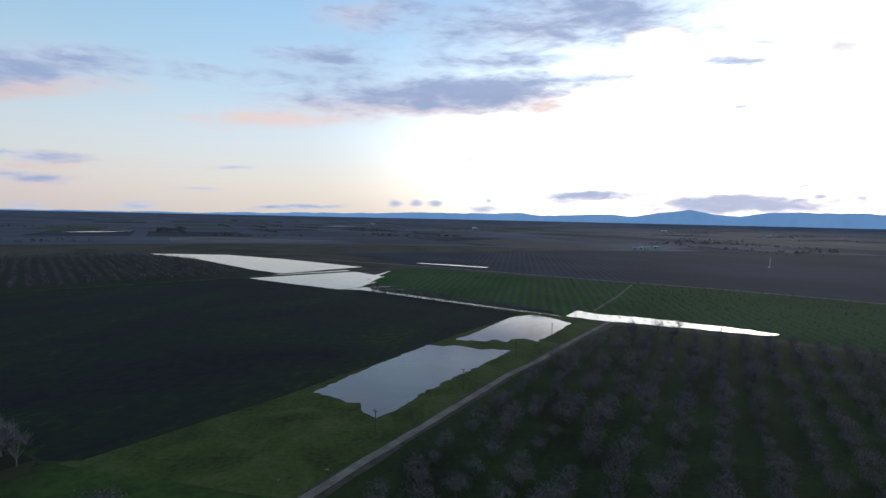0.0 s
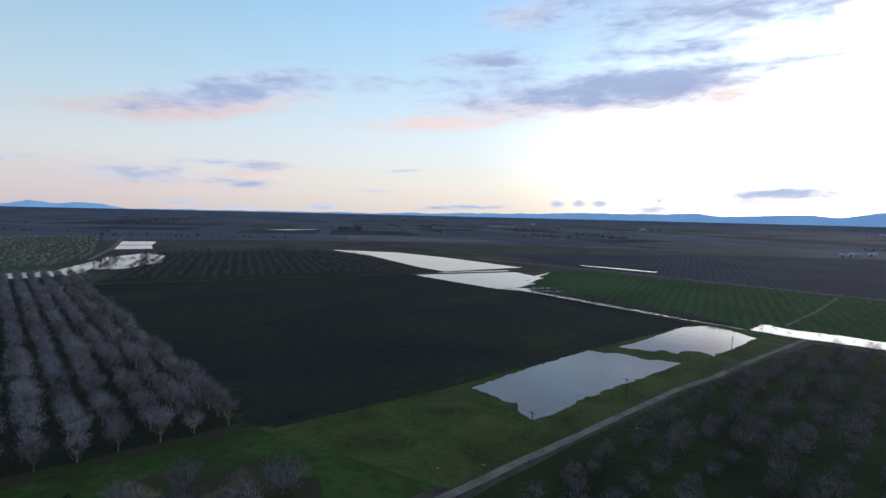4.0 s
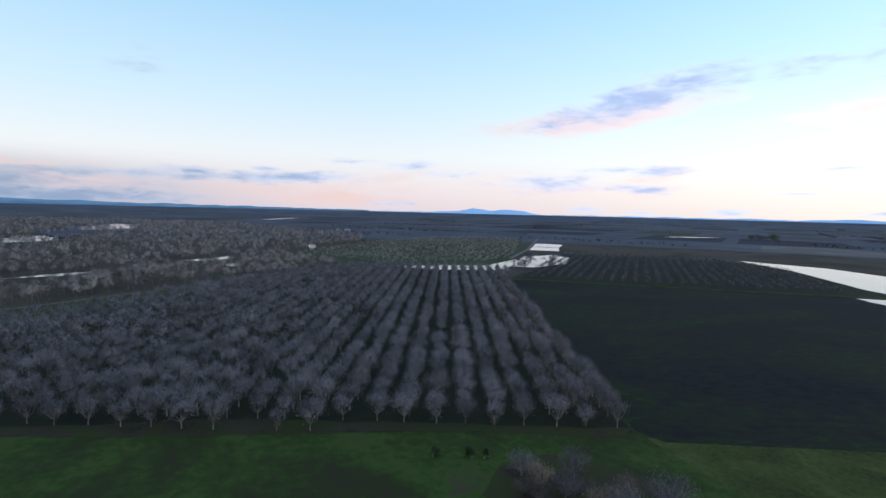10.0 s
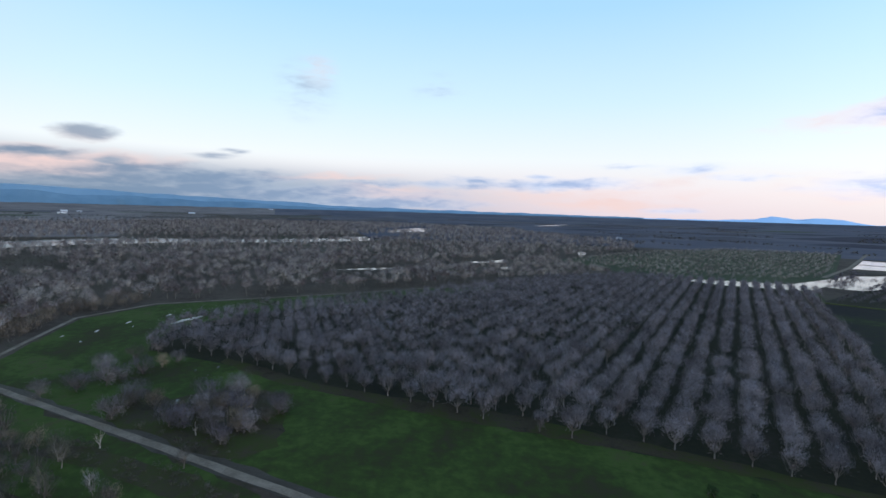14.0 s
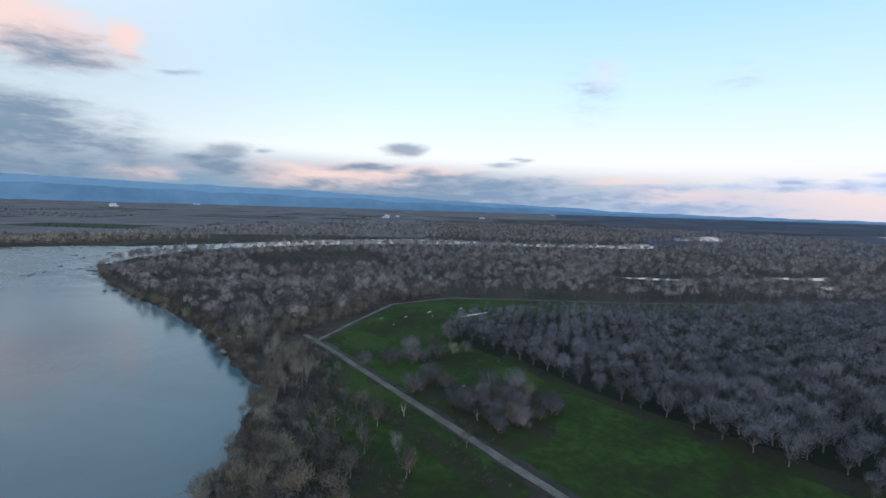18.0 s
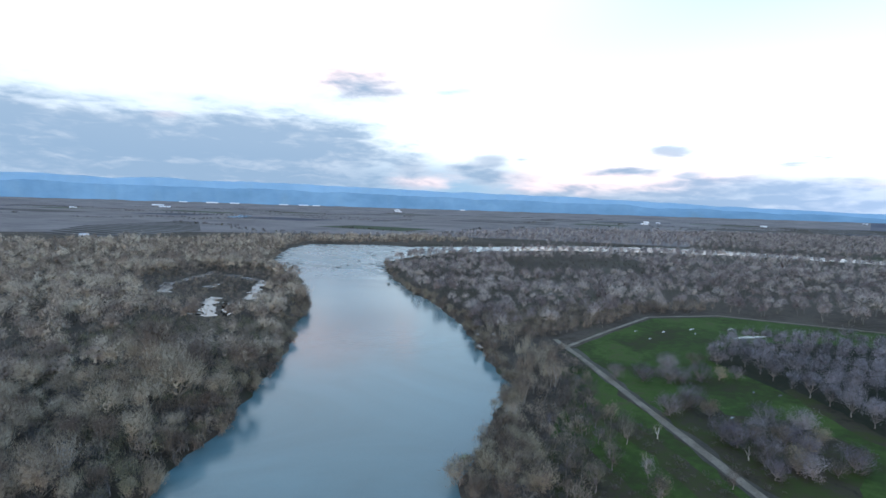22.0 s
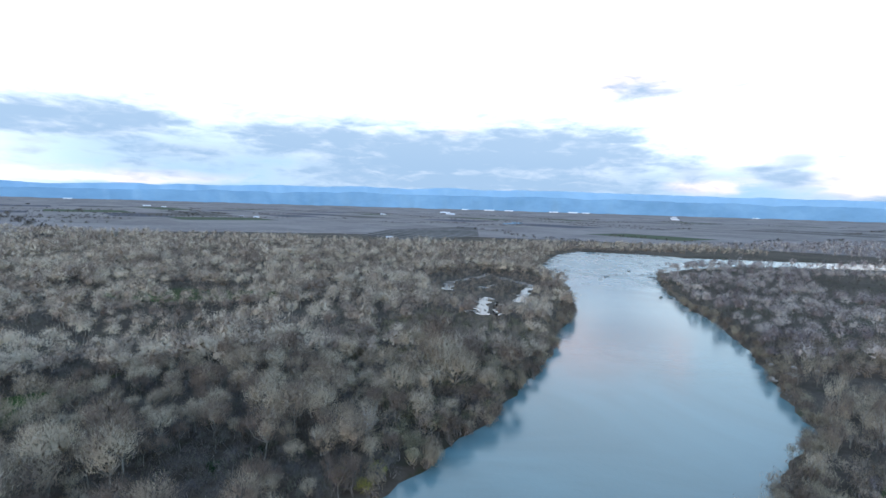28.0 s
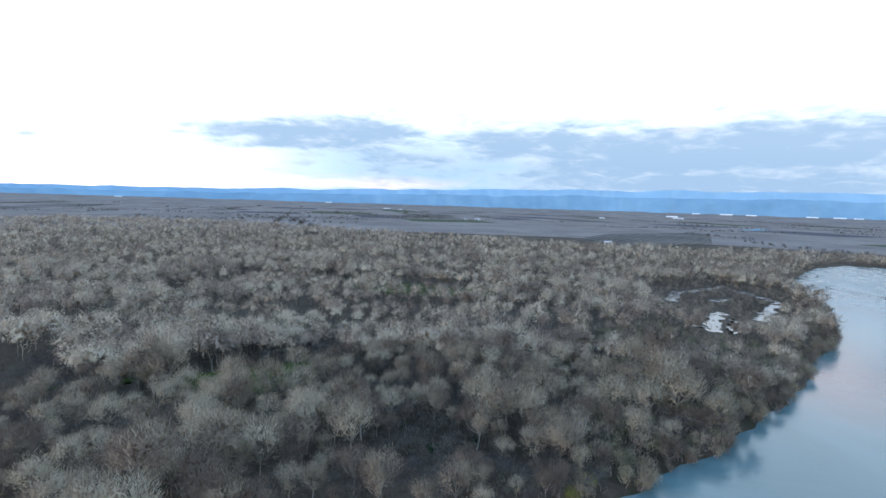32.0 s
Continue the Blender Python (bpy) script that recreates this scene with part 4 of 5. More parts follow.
def scatter(poly, gap, gen, jitter=0.4):
    """Uneven spots about gap metres apart within the outline."""
    xs = [p[0] for p in poly]
    ys = [p[1] for p in poly]
    gxx, gyy = np.meshgrid(np.arange(min(xs), max(xs), gap), np.arange(min(ys), max(ys), gap))
    p = np.stack([gxx.ravel(), gyy.ravel()], -1) + gen.uniform(-jitter, jitter, (gxx.size, 2)) * gap
    return p[inside(p[:, 0], p[:, 1], poly)]


def rows_in(poly, corner, azimuth, across, along, gen, jitter=0.5):
    """Spots in straight rows within the outline."""
    a = radians(azimuth)
    d = np.array([-math.sin(a), math.cos(a)])
    n = np.array([-d[1], d[0]])
    i, j = np.meshgrid(np.arange(-90, 90), np.arange(-90, 90))
    p = np.array(corner) + d * (i.reshape(-1, 1) + 0.5) * along + n * (j.reshape(-1, 1) + 0.4) * across + gen.normal(0, jitter, (i.size, 2))
    return p[inside(p[:, 0], p[:, 1], poly)]


def seen(p, lo=-44, hi=238):
    """Spots within the sector that the drone's pan sweeps over, past the ground below it."""
    az = (np.degrees(np.arctan2(-p[:, 0], p[:, 1])) + 90) % 360 - 90
    return p[(az > lo) & (az < hi)]


gen = np.random.default_rng(11)

# the walnut orchard in rows
def walnut_size(x, y):
    """The trees grow smaller towards the river end of the orchard."""
    across = -0.537 * (x + 85) - 0.843 * (y - 111)
    return float(np.interp(across, [0, 60, 150, 230], [1.0, 0.98, 0.94, 0.92]))


def wood_size(x, y):
    """Stands of taller and lower trees."""
    return 0.9 + 0.5 * noise.noise((x * 0.018, y * 0.018, 4.0))


WALNUT = dict(tall=8.4, wide=6.7, bole=1.7, clumps=28, twigs=1050, length=0.9, width=0.07, up=0.6, spray=0.5, limbs=12, core=150, bulk=0.34, thick=0.15, sides=5, splay=0.3, fuzz=0.15)
spots = rows_in(ORCHARD, (-85, 111), 57.5, 7.8, 7.6, gen, 0.35)
spots = spots[np.argsort(np.hypot(spots[:, 0] + 10, spots[:, 1] - 20))]
spots = spots[gen.uniform(0, 1, len(spots)) > 0.03]
models = [tree("walnut_tree", 20 + i, "walnut_bark", "walnut_twigs", "leafless grey walnut tree in the orchard rows", "tree", "walnut orchard", **WALNUT) for i in range(6)]
plant(models, spots[:300], gen, 0.82, 1.16, walnut_size)
LOW_WALNUT = [grow(40 + i, core=60, bulk=0.6, limbs=2, tall=8.6, wide=6.7, bole=1.7, splay=0.3, fuzz=0.16, clumps=18, twigs=290, length=1.1, width=0.17, up=0.6, thick=0.13, sides=3) for i in range(6)]
thicket("far_walnut_trees", LOW_WALNUT, spots[300:], gen, "walnut_bark", "walnut_mass", "rows of leafless grey walnut trees", "trees", 0.82, 1.16, walnut_size)

# the orchard on the near side of the road
EAST = [(-14, 96), (-2, 118), (16, 153), (38, 196), (70, 240), (94, 268), (150, 246), (190, 216), (330, 114), (200, 76), (60, 30)]
spots = rows_in(EAST, (60, 100), -27, 9.5, 9.5, gen, 0.8)
spots = seen(spots[np.hypot(spots[:, 0], spots[:, 1]) > 88])
spots = spots[np.argsort(np.hypot(spots[:, 0], spots[:, 1]))]
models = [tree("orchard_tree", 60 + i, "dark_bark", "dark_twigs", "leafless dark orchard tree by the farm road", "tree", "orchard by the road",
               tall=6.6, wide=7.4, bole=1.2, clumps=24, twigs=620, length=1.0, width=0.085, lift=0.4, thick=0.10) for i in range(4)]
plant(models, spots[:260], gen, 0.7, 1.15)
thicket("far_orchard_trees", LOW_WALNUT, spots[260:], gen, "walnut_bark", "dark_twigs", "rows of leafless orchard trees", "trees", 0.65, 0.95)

# far orchards
TINY = [grow(80 + i, limbs=0, tall=6.0, wide=5.6, bole=1.0, clumps=6, twigs=48, length=1.3, width=0.4, thick=0.12, sides=3) for i in range(4)]
fo = rows_in([(-343, 284), (-534, 528), (-380, 655), (-290, 612), (-235, 545), (-178, 462)], (-343, 284), 38, 9.0, 7.5, gen, 0.6)
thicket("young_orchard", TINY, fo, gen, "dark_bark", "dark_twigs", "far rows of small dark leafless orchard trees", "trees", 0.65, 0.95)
po = rows_in([(-476, 230), (-640, 190), (-790, 345), (-930, 569), (-860, 725), (-500, 412), (-462, 338), (-470, 270)], (-476, 230), 45, 9, 9, gen, 1.0)
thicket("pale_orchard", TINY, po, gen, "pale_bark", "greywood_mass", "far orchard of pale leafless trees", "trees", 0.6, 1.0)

# riverside woods
EASTWOOD = [(-7, -92), (-20, -112), (-35, -130), (-50, -151), (-66, -174), (-82, -203), (-97, -237), (-114, -259), (-140, -330), (-153, -404), (-158, -462), (-212, -575), (-250, -645),
            (-300, -700), (-420, -660), (-560, -640), (-560, -780), (-250, -800), (0, -760), (300, -860), (700, -980), (1150, -900), (1200, -420), (700, -150), (300, -70), (60, -60)]
CLEARINGS = [[(82, -132), (95, -122), (125, -132), (150, -105), (135, -118), (84, -165), (72, -178), (74, -160)], [(128, -112), (150, -100), (185, -120), (160, -135)],
             [(48, -335), (30, -320), (95, -300), (150, -320), (110, -350)], [(-48, -335), (-52, -400), (-95, -435), (-138, -412), (-140, -380), (-100, -310), (-84, -262), (-52, -262)]]
CLEARINGS.append([(38, -92), (42, -104), (32, -114), (20, -114), (14, -104), (22, -93)])
CLEARINGS.append([(140, -210), (146, -230), (122, -238), (110, -214)])
sheet("glade", [(82, -132), (95, -122), (125, -132), (150, -105), (135, -118), (84, -165), (72, -178), (74, -160)], 0.02, "meadow", "green grass in a glade of the wood", "glade", 5, 2)
sheet("glade", [(48, -335), (30, -320), (95, -300), (150, -320), (110, -350)], 0.02, "meadow", "green grass in a glade of the wood", "glade", 6, 3)
HIGH = dict(tall=13.0, wide=9.6, bole=3.8, clumps=42, twigs=1500, length=1.05, width=0.075, up=0.8, thick=0.17, splay=0.5, lean=0.5, fuzz=0.13, spray=0.6, limbs=13, core=200, bulk=0.4)


LOW_SHORE = [(-14, -100), (-35, -126), (-60, -180), (-84, -226), (-40, -262), (8, -232), (0, -180), (4, -124)]


def wooded(poly, gap, lo, hi, keep=1.0, open_ground=True, bare=-0.22):
    p = seen(scatter(poly, gap, gen))
    r = np.hypot(p[:, 0], p[:, 1])
    p = p[(r > lo) & (r < hi)]
    for c in CLEARINGS if open_ground else CLEARINGS[:1]:
        p = p[~inside(p[:, 0], p[:, 1], c)]
    p = p[height(p[:, 0], p[:, 1]) > -0.6]
    stand = np.array([noise.noise((x * 0.026, y * 0.026, 9.0)) + 0.5 * noise.noise((x * 0.07, y * 0.07, 2.0)) for x, y in p])
    if open_ground:
        keep = np.where(inside(p[:, 0], p[:, 1], LOW_SHORE), 0.35, 1.0) * keep
    return p[(gen.uniform(0, 1, len(p)) < keep) & ((stand > bare) | (gen.uniform(0, 1, len(p)) < 0.3))]


near = wooded(EASTWOOD, 6.1, 88, 215, bare=-0.6)
near = near[np.argsort(np.hypot(near[:, 0], near[:, 1]))]
models = [tree("cottonwood_tree", 100 + i, "pale_bark", "wood_twigs", "tall leafless grey-tan cottonwood tree in the riverside wood", "tree", "riverside wood", **HIGH) for i in range(7)]
plant(models, near[:300], gen, 0.8, 1.25, wood_size)
LOW_HIGH = [grow(120 + i, core=60, bulk=0.8, limbs=2, tall=11.0, wide=9.6, bole=2.4, clumps=26, twigs=330, length=1.1, width=0.17, fuzz=0.15, up=0.6, thick=0.13, sides=3, splay=0.45) for i in range(6)]
FAR_HIGH = [grow(140 + i, core=22, bulk=1.3, limbs=0, tall=11, wide=9.5, bole=1, clumps=12, twigs=60, length=1.5, width=0.4, up=0.5, thick=0.2, sides=3, splay=0.4, fuzz=0.32) for i in range(6)]
mid = open_pools(np.concatenate([near[300:], wooded(EASTWOOD, 8.8, 215, 520)]), 7)
thicket("riverside_wood", LOW_HIGH, mid, gen, "pale_bark", "wood_mass", "dense leafless grey-brown riverside wood", "wood", 0.8, 1.3, wood_size)
low_far = wooded(EASTWOOD, 9.0, 300, 800, bare=-9)
LOW_SCRUB = [grow(380 + i, limbs=0, tall=4.5, wide=8.0, bole=0.4, clumps=7, twigs=26, length=1.8, width=0.7, up=0.3, thick=0.08, sides=3, lift=0.9) for i in range(4)]
thicket("low_scrub", LOW_SCRUB, open_pools(low_far, 7), gen, "walnut_bark", "willow_mass", "brown leafless scrub between the taller trees", "scrub", 0.7, 1.3)
thicket("far_riverside_wood", FAR_HIGH, wooded(EASTWOOD, 12.0, 520, 1300), gen, "pale_bark", "wood_mass", "far leafless grey-brown wood", "wood", 0.8, 1.25, wood_size)
under = wooded(EASTWOOD, 6.5, 88, 460, 0.8, False)
under = open_pools(under, 5.5)
BUSH = [grow(160 + i, limbs=0, tall=3.6, wide=4.6, bole=0.4, clumps=6, twigs=60, length=1.0, width=0.2, up=0.6, thick=0.06, sides=3, stems=1) for i in range(4)]
thicket("undergrowth", BUSH, under, gen, "walnut_bark", "brush_mass", "dark tangled undergrowth below the wood", "undergrowth", 0.6, 1.5)

NEAR_BUSH = [grow(180 + i, limbs=3, tall=4.2, wide=4.4, bole=0.5, clumps=9, twigs=190, length=0.9, width=0.11, up=0.7, thick=0.06, sides=3, stems=2) for i in range(5)]
low = wooded(EASTWOOD, 4.6, 80, 215, 0.95, False)
low = open_pools(low, 5.5)
thicket("near_undergrowth", NEAR_BUSH, low, gen, "walnut_bark", "brush_mass", "dark twiggy brush below the riverside wood", "undergrowth", 0.6, 1.35)

shore = scatter(LOW_SHORE, 4.0, gen)
shore = shore[height(shore[:, 0], shore[:, 1]) > -0.6]
pick = gen.uniform(0, 1, len(shore))
thicket("shore_brush", NEAR_BUSH, shore[pick < 0.55], gen, "walnut_bark", "willow_mass", "brown leafless brush behind the river shore", "brush", 0.8, 1.6)
thicket("olive_brush", NEAR_BUSH, shore[pick >= 0.55], gen, "walnut_bark", "olive_mass", "dull olive brush behind the river shore", "brush", 0.7, 1.4)

wet = scatter(CLEARINGS[3], 5.5, gen)
wet = open_pools(wet, 3.4)
thicket("marsh_bushes", NEAR_BUSH, wet, gen, "walnut_bark", "willow_mass", "brown leafless bushes round the marsh pools", "bushes", 0.5, 1.15)

# woods on the west side, beyond the meadow
WESTWOOD = [(-150, -168), (-178, -158), (-210, -156), (-258, -166), (-305, -145), (-334, -84), (-361, -30), (-386, 10), (-420, 82), (-480, 190), (-640, 170), (-800, 345), (-1000, 430),
            (-1700, 330), (-2100, -100), (-1900, -700), (-1100, -1000), (-560, -800), (-700, -560), (-850, -480), (-895, -366), (-930, -240), (-1010, -150), (-930, -90), (-850, -200),
            (-800, -330), (-700, -430), (-560, -500), (-410, -520), (-330, -490), (-272, -450), (-232, -378), (-203, -312), (-193, -282), (-182, -243), (-170, -215)]
CLEARINGS.append([(-300, -300), (-420, -260), (-520, -330), (-480, -400), (-380, -400)])
CLEARINGS.append([(-1300, -60), (-1430, -72), (-1700, 20), (-1600, 70), (-1370, 52)])
CLEARINGS.append([(-575, 50), (-620, 116), (-540, 108), (-500, 100), (-515, 46)])
CLEARINGS.append([(-805, 268), (-690, 222), (-660, 200), (-690, 240)])
CLEARINGS.append([(-482, -72), (-515, 10), (-440, 5), (-425, -60)])
west = wooded(WESTWOOD, 10.2, 150, 620)
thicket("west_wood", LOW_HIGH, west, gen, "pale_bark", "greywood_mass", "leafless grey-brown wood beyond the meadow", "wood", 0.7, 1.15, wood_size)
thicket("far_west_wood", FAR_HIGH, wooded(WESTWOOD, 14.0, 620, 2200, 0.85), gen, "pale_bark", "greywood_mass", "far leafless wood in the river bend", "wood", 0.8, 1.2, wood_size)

BEND = [(-330, -478), (-410, -506), (-560, -488), (-700, -416), (-800, -316), (-850, -192)]
row = np.concatenate([np.linspace(a, b, max(2, int(math.dist(a, b) / 11))) for a, b in zip(BEND, BEND[1:])])
row = row[gen.uniform(0, 1, len(row)) < 0.92]
row = row + gen.normal(0, 4, row.shape)
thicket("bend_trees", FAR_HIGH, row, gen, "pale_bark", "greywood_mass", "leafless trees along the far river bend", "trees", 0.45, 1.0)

# ---------------- distance ----------------
def hills(name, radius, profile, wave, label, seed, mat, share=1.0, a0=-60, a1=260):
    """A range of hills along the rim of the valley; profile: azimuth and height in metres."""
    V, Fc = [], []
    azs = np.arange(a0, a1 + 0.01, 0.25)
    top = np.interp(azs, [p[0] for p in profile], [p[1] for p in profile])
    for a, h in zip(azs, top):
        s, c = -math.sin(radians(a)), math.cos(radians(a))
        k = noise.fractal((a * 0.22, seed, 0), 1.0, 2.0, 5) * wave * min(1.0, h / 60)
        for r, f in ((radius - 260, -0.02), (radius - 170, 0.25), (radius - 90, 0.62), (radius, 1.0)):
            kk = noise.fractal((a * 0.6, f * 3, seed + 4), 1.0, 2.0, 4) * 60 * (0 < f < 1)
            V.append((s * (r + kk), c * (r + kk), f * max((h + k) * share, 2.0)))
    for i in range(len(azs) - 1):
        for j in range(3):
            Fc.append((4 * i + j, 4 * i + 4 + j, 4 * i + 5 + j, 4 * i + 1 + j))
    ob = new(name, mesh_of(name, V, Fc, mat, True))
    return tagged(ob, label, "hills", "", "structure")


PROFILE = [(-60, 140), (-45, 150), (-40, 149), (-36.5, 150), (-33.8, 162), (-31.2, 148), (-29, 116), (-26.6, 128), (-24.6, 165), (-22.6, 142), (-19.5, 112), (-17, 104), (-7, 102), (2, 96), (8, 84),
           (18, 60), (30, 50), (43, 44), (47.5, 46), (49.7, 74), (51.5, 87), (53.3, 72), (55, 92), (56.3, 56), (61, 46)]
PROFILE += [(75, 54), (95, 70), (108, 112), (129, 175), (146, 200), (160, 220), (172, 212), (183, 205), (190, 190), (200, 165), (211, 140), (225, 110), (240, 98), (260, 98)]
# haze is painted by material: palest at the sunset, deeper on the foothills
hills("backdrop", 4900, PROFILE, 14, "mountains along the horizon, coloured pale blue for haze", 3.0, "hill_pale_haze", 1.01, 66)
hills("backdrop", 4900, PROFILE, 16, "far mountains below the sunset, coloured pale blue for haze", 3.0, "hill_sunset_haze", 0.96, -60, 66)
hills("foothills", 4720, PROFILE, 26, "foothills before the mountains, coloured blue for haze", 9.0, "hill_haze", 0.72, 66)
# FIELDS leans to blue-grey materials, whose colour stands in for distance haze
FIELDS = ["plough", "vine_rows", "pasture", "plough", "hazed_plain_soil", "vine_rows", "plough", "scrub"]
PALE_FIELDS = ["fallow", "fallow", "scrub", "fallow", "vineyard_tan", "pasture", "fallow", "plough"]
fgen = np.random.default_rng(5)
ca, sn = math.cos(radians(28)), math.sin(radians(28))
for i in range(-16, 17):
    for j in range(-11, 12):
        u0, v0 = i * 300 + fgen.uniform(-60, 60), j * 440 + fgen.uniform(-80, 80)
        lu, lv = fgen.uniform(150, 290), fgen.uniform(220, 430)
        q = [(u0, v0), (u0 + lu, v0), (u0 + lu, v0 + lv), (u0, v0 + lv)]
        q = [(a * ca - b * sn, a * sn + b * ca) for a, b in q]
        cxx, cyy = sum(a for a, b in q) / 4, sum(b for a, b in q) / 4
        r, az = math.hypot(cxx, cyy), (math.degrees(math.atan2(-cxx, cyy)) + 90) % 360 - 90
        kinds = FIELDS if az < 105 else PALE_FIELDS
        m = kinds[fgen.integers(len(kinds))]
        if r > 4300 or az > 240 or az < -46 or any(math.hypot(a, b) < (1000 if az < 60 else 1150) for a, b in q) or inside(cxx, cyy, WESTWOOD) or inside(cxx, cyy, EASTWOOD):
            continue
        sheet("far_field", q, 0.008 + 0.004 * ((i + j) % 2), m, "distant flat winter field", "field", group="distant fields")
belt = []
for k in range(260):
    a, r = radians(fgen.uniform(-44, 238)), fgen.uniform(1050, 4300)
    x, y = -math.sin(a) * r, math.cos(a) * r
    t = radians(28 + 90 * fgen.integers(2))
    ln = fgen.uniform(80, 420)
    for s in np.arange(0, ln, 11):
        belt.append((x + math.cos(t) * s + fgen.normal(0, 4), y + math.sin(t) * s + fgen.normal(0, 4)))
belt = np.array(belt)
thicket("far_tree_belts", [grow(170 + i, limbs=0, tall=8, wide=9, bole=0.6, clumps=4, twigs=16, length=3, width=1.4, thick=0.3, sides=3) for i in range(4)], belt, gen, "walnut_bark", "brush_mass",
        "distant dark tree belts between the fields", "tree belt", 0.6, 1.3)

# the plain goes on rising gently to the foot of the hills
def rim_plain(a0, a1, mat, label):
    V, Fc = [], []
    azs = np.arange(a0, a1 + 0.1, 1.0)
    for a in azs:
        s, c = -math.sin(radians(a)), math.cos(radians(a))
        for r, z in ((3700, -0.5), (3950, 5), (4250, 17), (4600, 38)):
            V.append((s * r, c * r, z))
    for i in range(len(azs) - 1):
        for j in range(3):
            Fc.append((4 * i + j, 4 * i + 4 + j, 4 * i + 5 + j, 4 * i + 1 + j))
    tagged(new("far_plain", mesh_of("far_plain", V, Fc, mat, True)), label, "plain", "", "structure")


# this western rim has haze blue in its colour
rim_plain(-60, 104, "hazed_plain_soil", "dark far plain at the foot of the hills, haze blue in its colour")
rim_plain(104, 260, "dry_plain_soil", "hazy pale far plain at the foot of the hills")
ring = [(-math.sin(radians(a)) * r, math.cos(radians(a)) * r) for r, az in ((1000, range(118, 246, 8)), (3720, range(245, 110, -5))) for a in az]
ring_west = [(-math.sin(radians(a)) * r, math.cos(radians(a)) * r) for r, az in ((1020, range(-50, 98, 8)), (3720, range(100, -51, -5))) for a in az]
# covers the brown ground with soil coloured blue-grey for distance haze
sheet("dark_plain", ring_west, -0.005, "hazed_plain_soil", "winter farmland far off, coloured blue-grey for haze", "plain")
sheet("dry_plain", ring, -0.005, "dry_plain_soil", "dry brown farmland beyond the riverside wood", "plain")

# ---------------- trees by the road, the meadow and the river ----------------
def along(line, gap, inset, spread, gen):
    """Spots along a line, set off to its left by about inset metres."""
    out = []
    for (x0, y0), (x1, y1) in zip(line, line[1:]):
        ln = math.hypot(x1 - x0, y1 - y0)
        for s in np.arange(0, ln, gap):
            o = inset + gen.normal(0, spread)
            out.append((x0 + (x1 - x0) * s / ln - (y1 - y0) / ln * o + gen.normal(0, spread), y0 + (y1 - y0) * s / ln + (x1 - x0) / ln * o + gen.normal(0, spread)))
    return np.array(out)


tg = np.random.default_rng(23)
GROVES = [[(-136, -80), (-133, -70), (-143, -66), (-154, -73)], [(-124, -60), (-130, -53), (-115, -42), (-117, -37), (-130, -32), (-146, -32), (-157, -40), (-156, -52), (-147, -58)],
          [(-78, 62), (-83, 70), (-84, 82), (-74, 83), (-70, 91), (-58, 92), (-54, 86), (-62, 76)]]
gs = np.concatenate([scatter(g, 6.0, tg) for g in GROVES] + [np.array([(-152, -102), (-157, -95), (-163, -90), (-168, -88), (-174, -85), (-181, -82), (-187, -79), (-176, -98), (-190, -95), (-200, -92)])])
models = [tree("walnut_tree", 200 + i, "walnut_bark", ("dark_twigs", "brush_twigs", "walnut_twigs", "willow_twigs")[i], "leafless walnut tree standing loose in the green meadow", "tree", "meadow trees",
               tall=6.8, wide=8.2, bole=1.0, clumps=28, twigs=1100, length=1.0, width=0.09, thick=0.13, splay=0.4, lift=0.6) for i in range(4)]
plant(models, gs, tg, 0.75, 1.1)

# between the road and the river
strip = np.array([(-83, -72), (-94, -70), (-104, -75), (-87, -61), (-110, -69), (-101, -66), (-109, -47), (-116, -94), (-101, -84), (-118, -78), (-90, -78), (-108, -86), (-126, -92), (-98, -58),
                  (-95, -50), (-112, -80), (-131, -104), (-86, -68), (-78, -55), (-122, -86)])
strip = np.concatenate([strip, scatter([(-84, -44), (-104, -52), (-128, -90), (-140, -116), (-122, -104), (-98, -86), (-80, -66)], 11.0, tg)])
strip = strip + tg.normal(0, 1.0, strip.shape)
models = [tree("young_tree", 220 + i, "walnut_bark", ("willow_twigs", "brush_twigs", "walnut_twigs", "brush_twigs")[i], "small thin leafless tree on grass by the road", "tree", "trees between road and river",
               tall=6.5, wide=4.6, bole=1.5, clumps=16, twigs=420, length=1.0, width=0.07, thick=0.11, lean=0.3) for i in range(4)]
plant(models, strip, tg, 0.7, 1.15)
bank = np.concatenate([scatter([(-114, -116), (-141, -134), (-150, -128), (-128, -106), (-104, -96)], 5.5, tg), scatter([(-150, -168), (-140, -150), (-152, -138), (-168, -152)], 6, tg)])
models = [tree("bank_tree", 240 + i, "pale_bark", "wood_twigs", "slender leafless tree on the river bank", "tree", "trees on the bank",
               tall=10.5, wide=5.4, bole=2.4, clumps=20, twigs=620, length=1.2, width=0.075, thick=0.14, up=0.8, stems=2) for i in range(4)]
plant(models, bank[height(bank[:, 0], bank[:, 1]) > -0.7], tg, 0.7, 1.2)
weeds = np.concatenate([scatter(q, 3.4, tg) for q in ([(-126, -80), (-113, -55), (-105, -38), (-97, -27), (-94, -32), (-100, -46), (-108, -60), (-117, -79), (-121, -90)],
                        [(-104, -82), (-96, -65), (-93, -53), (-86, -46), (-76, -54), (-80, -70), (-92, -84)], [(-144, -93), (-134, -73), (-118, -48), (-112, -37), (-116, -36), (-124, -50), (-140, -80)])]
                       )
WEED = [grow(340 + i, limbs=0, tall=1.7, wide=2.4, bole=0.2, clumps=5, twigs=60, length=0.7, width=0.09, up=0.8, thick=0.03, sides=3, stems=2) for i in range(4)]
thicket("dry_weeds", WEED, weeds, tg, "dark_bark", "brush_mass", "brown dry weeds and brambles in the grass", "weeds", 0.4, 1.2)
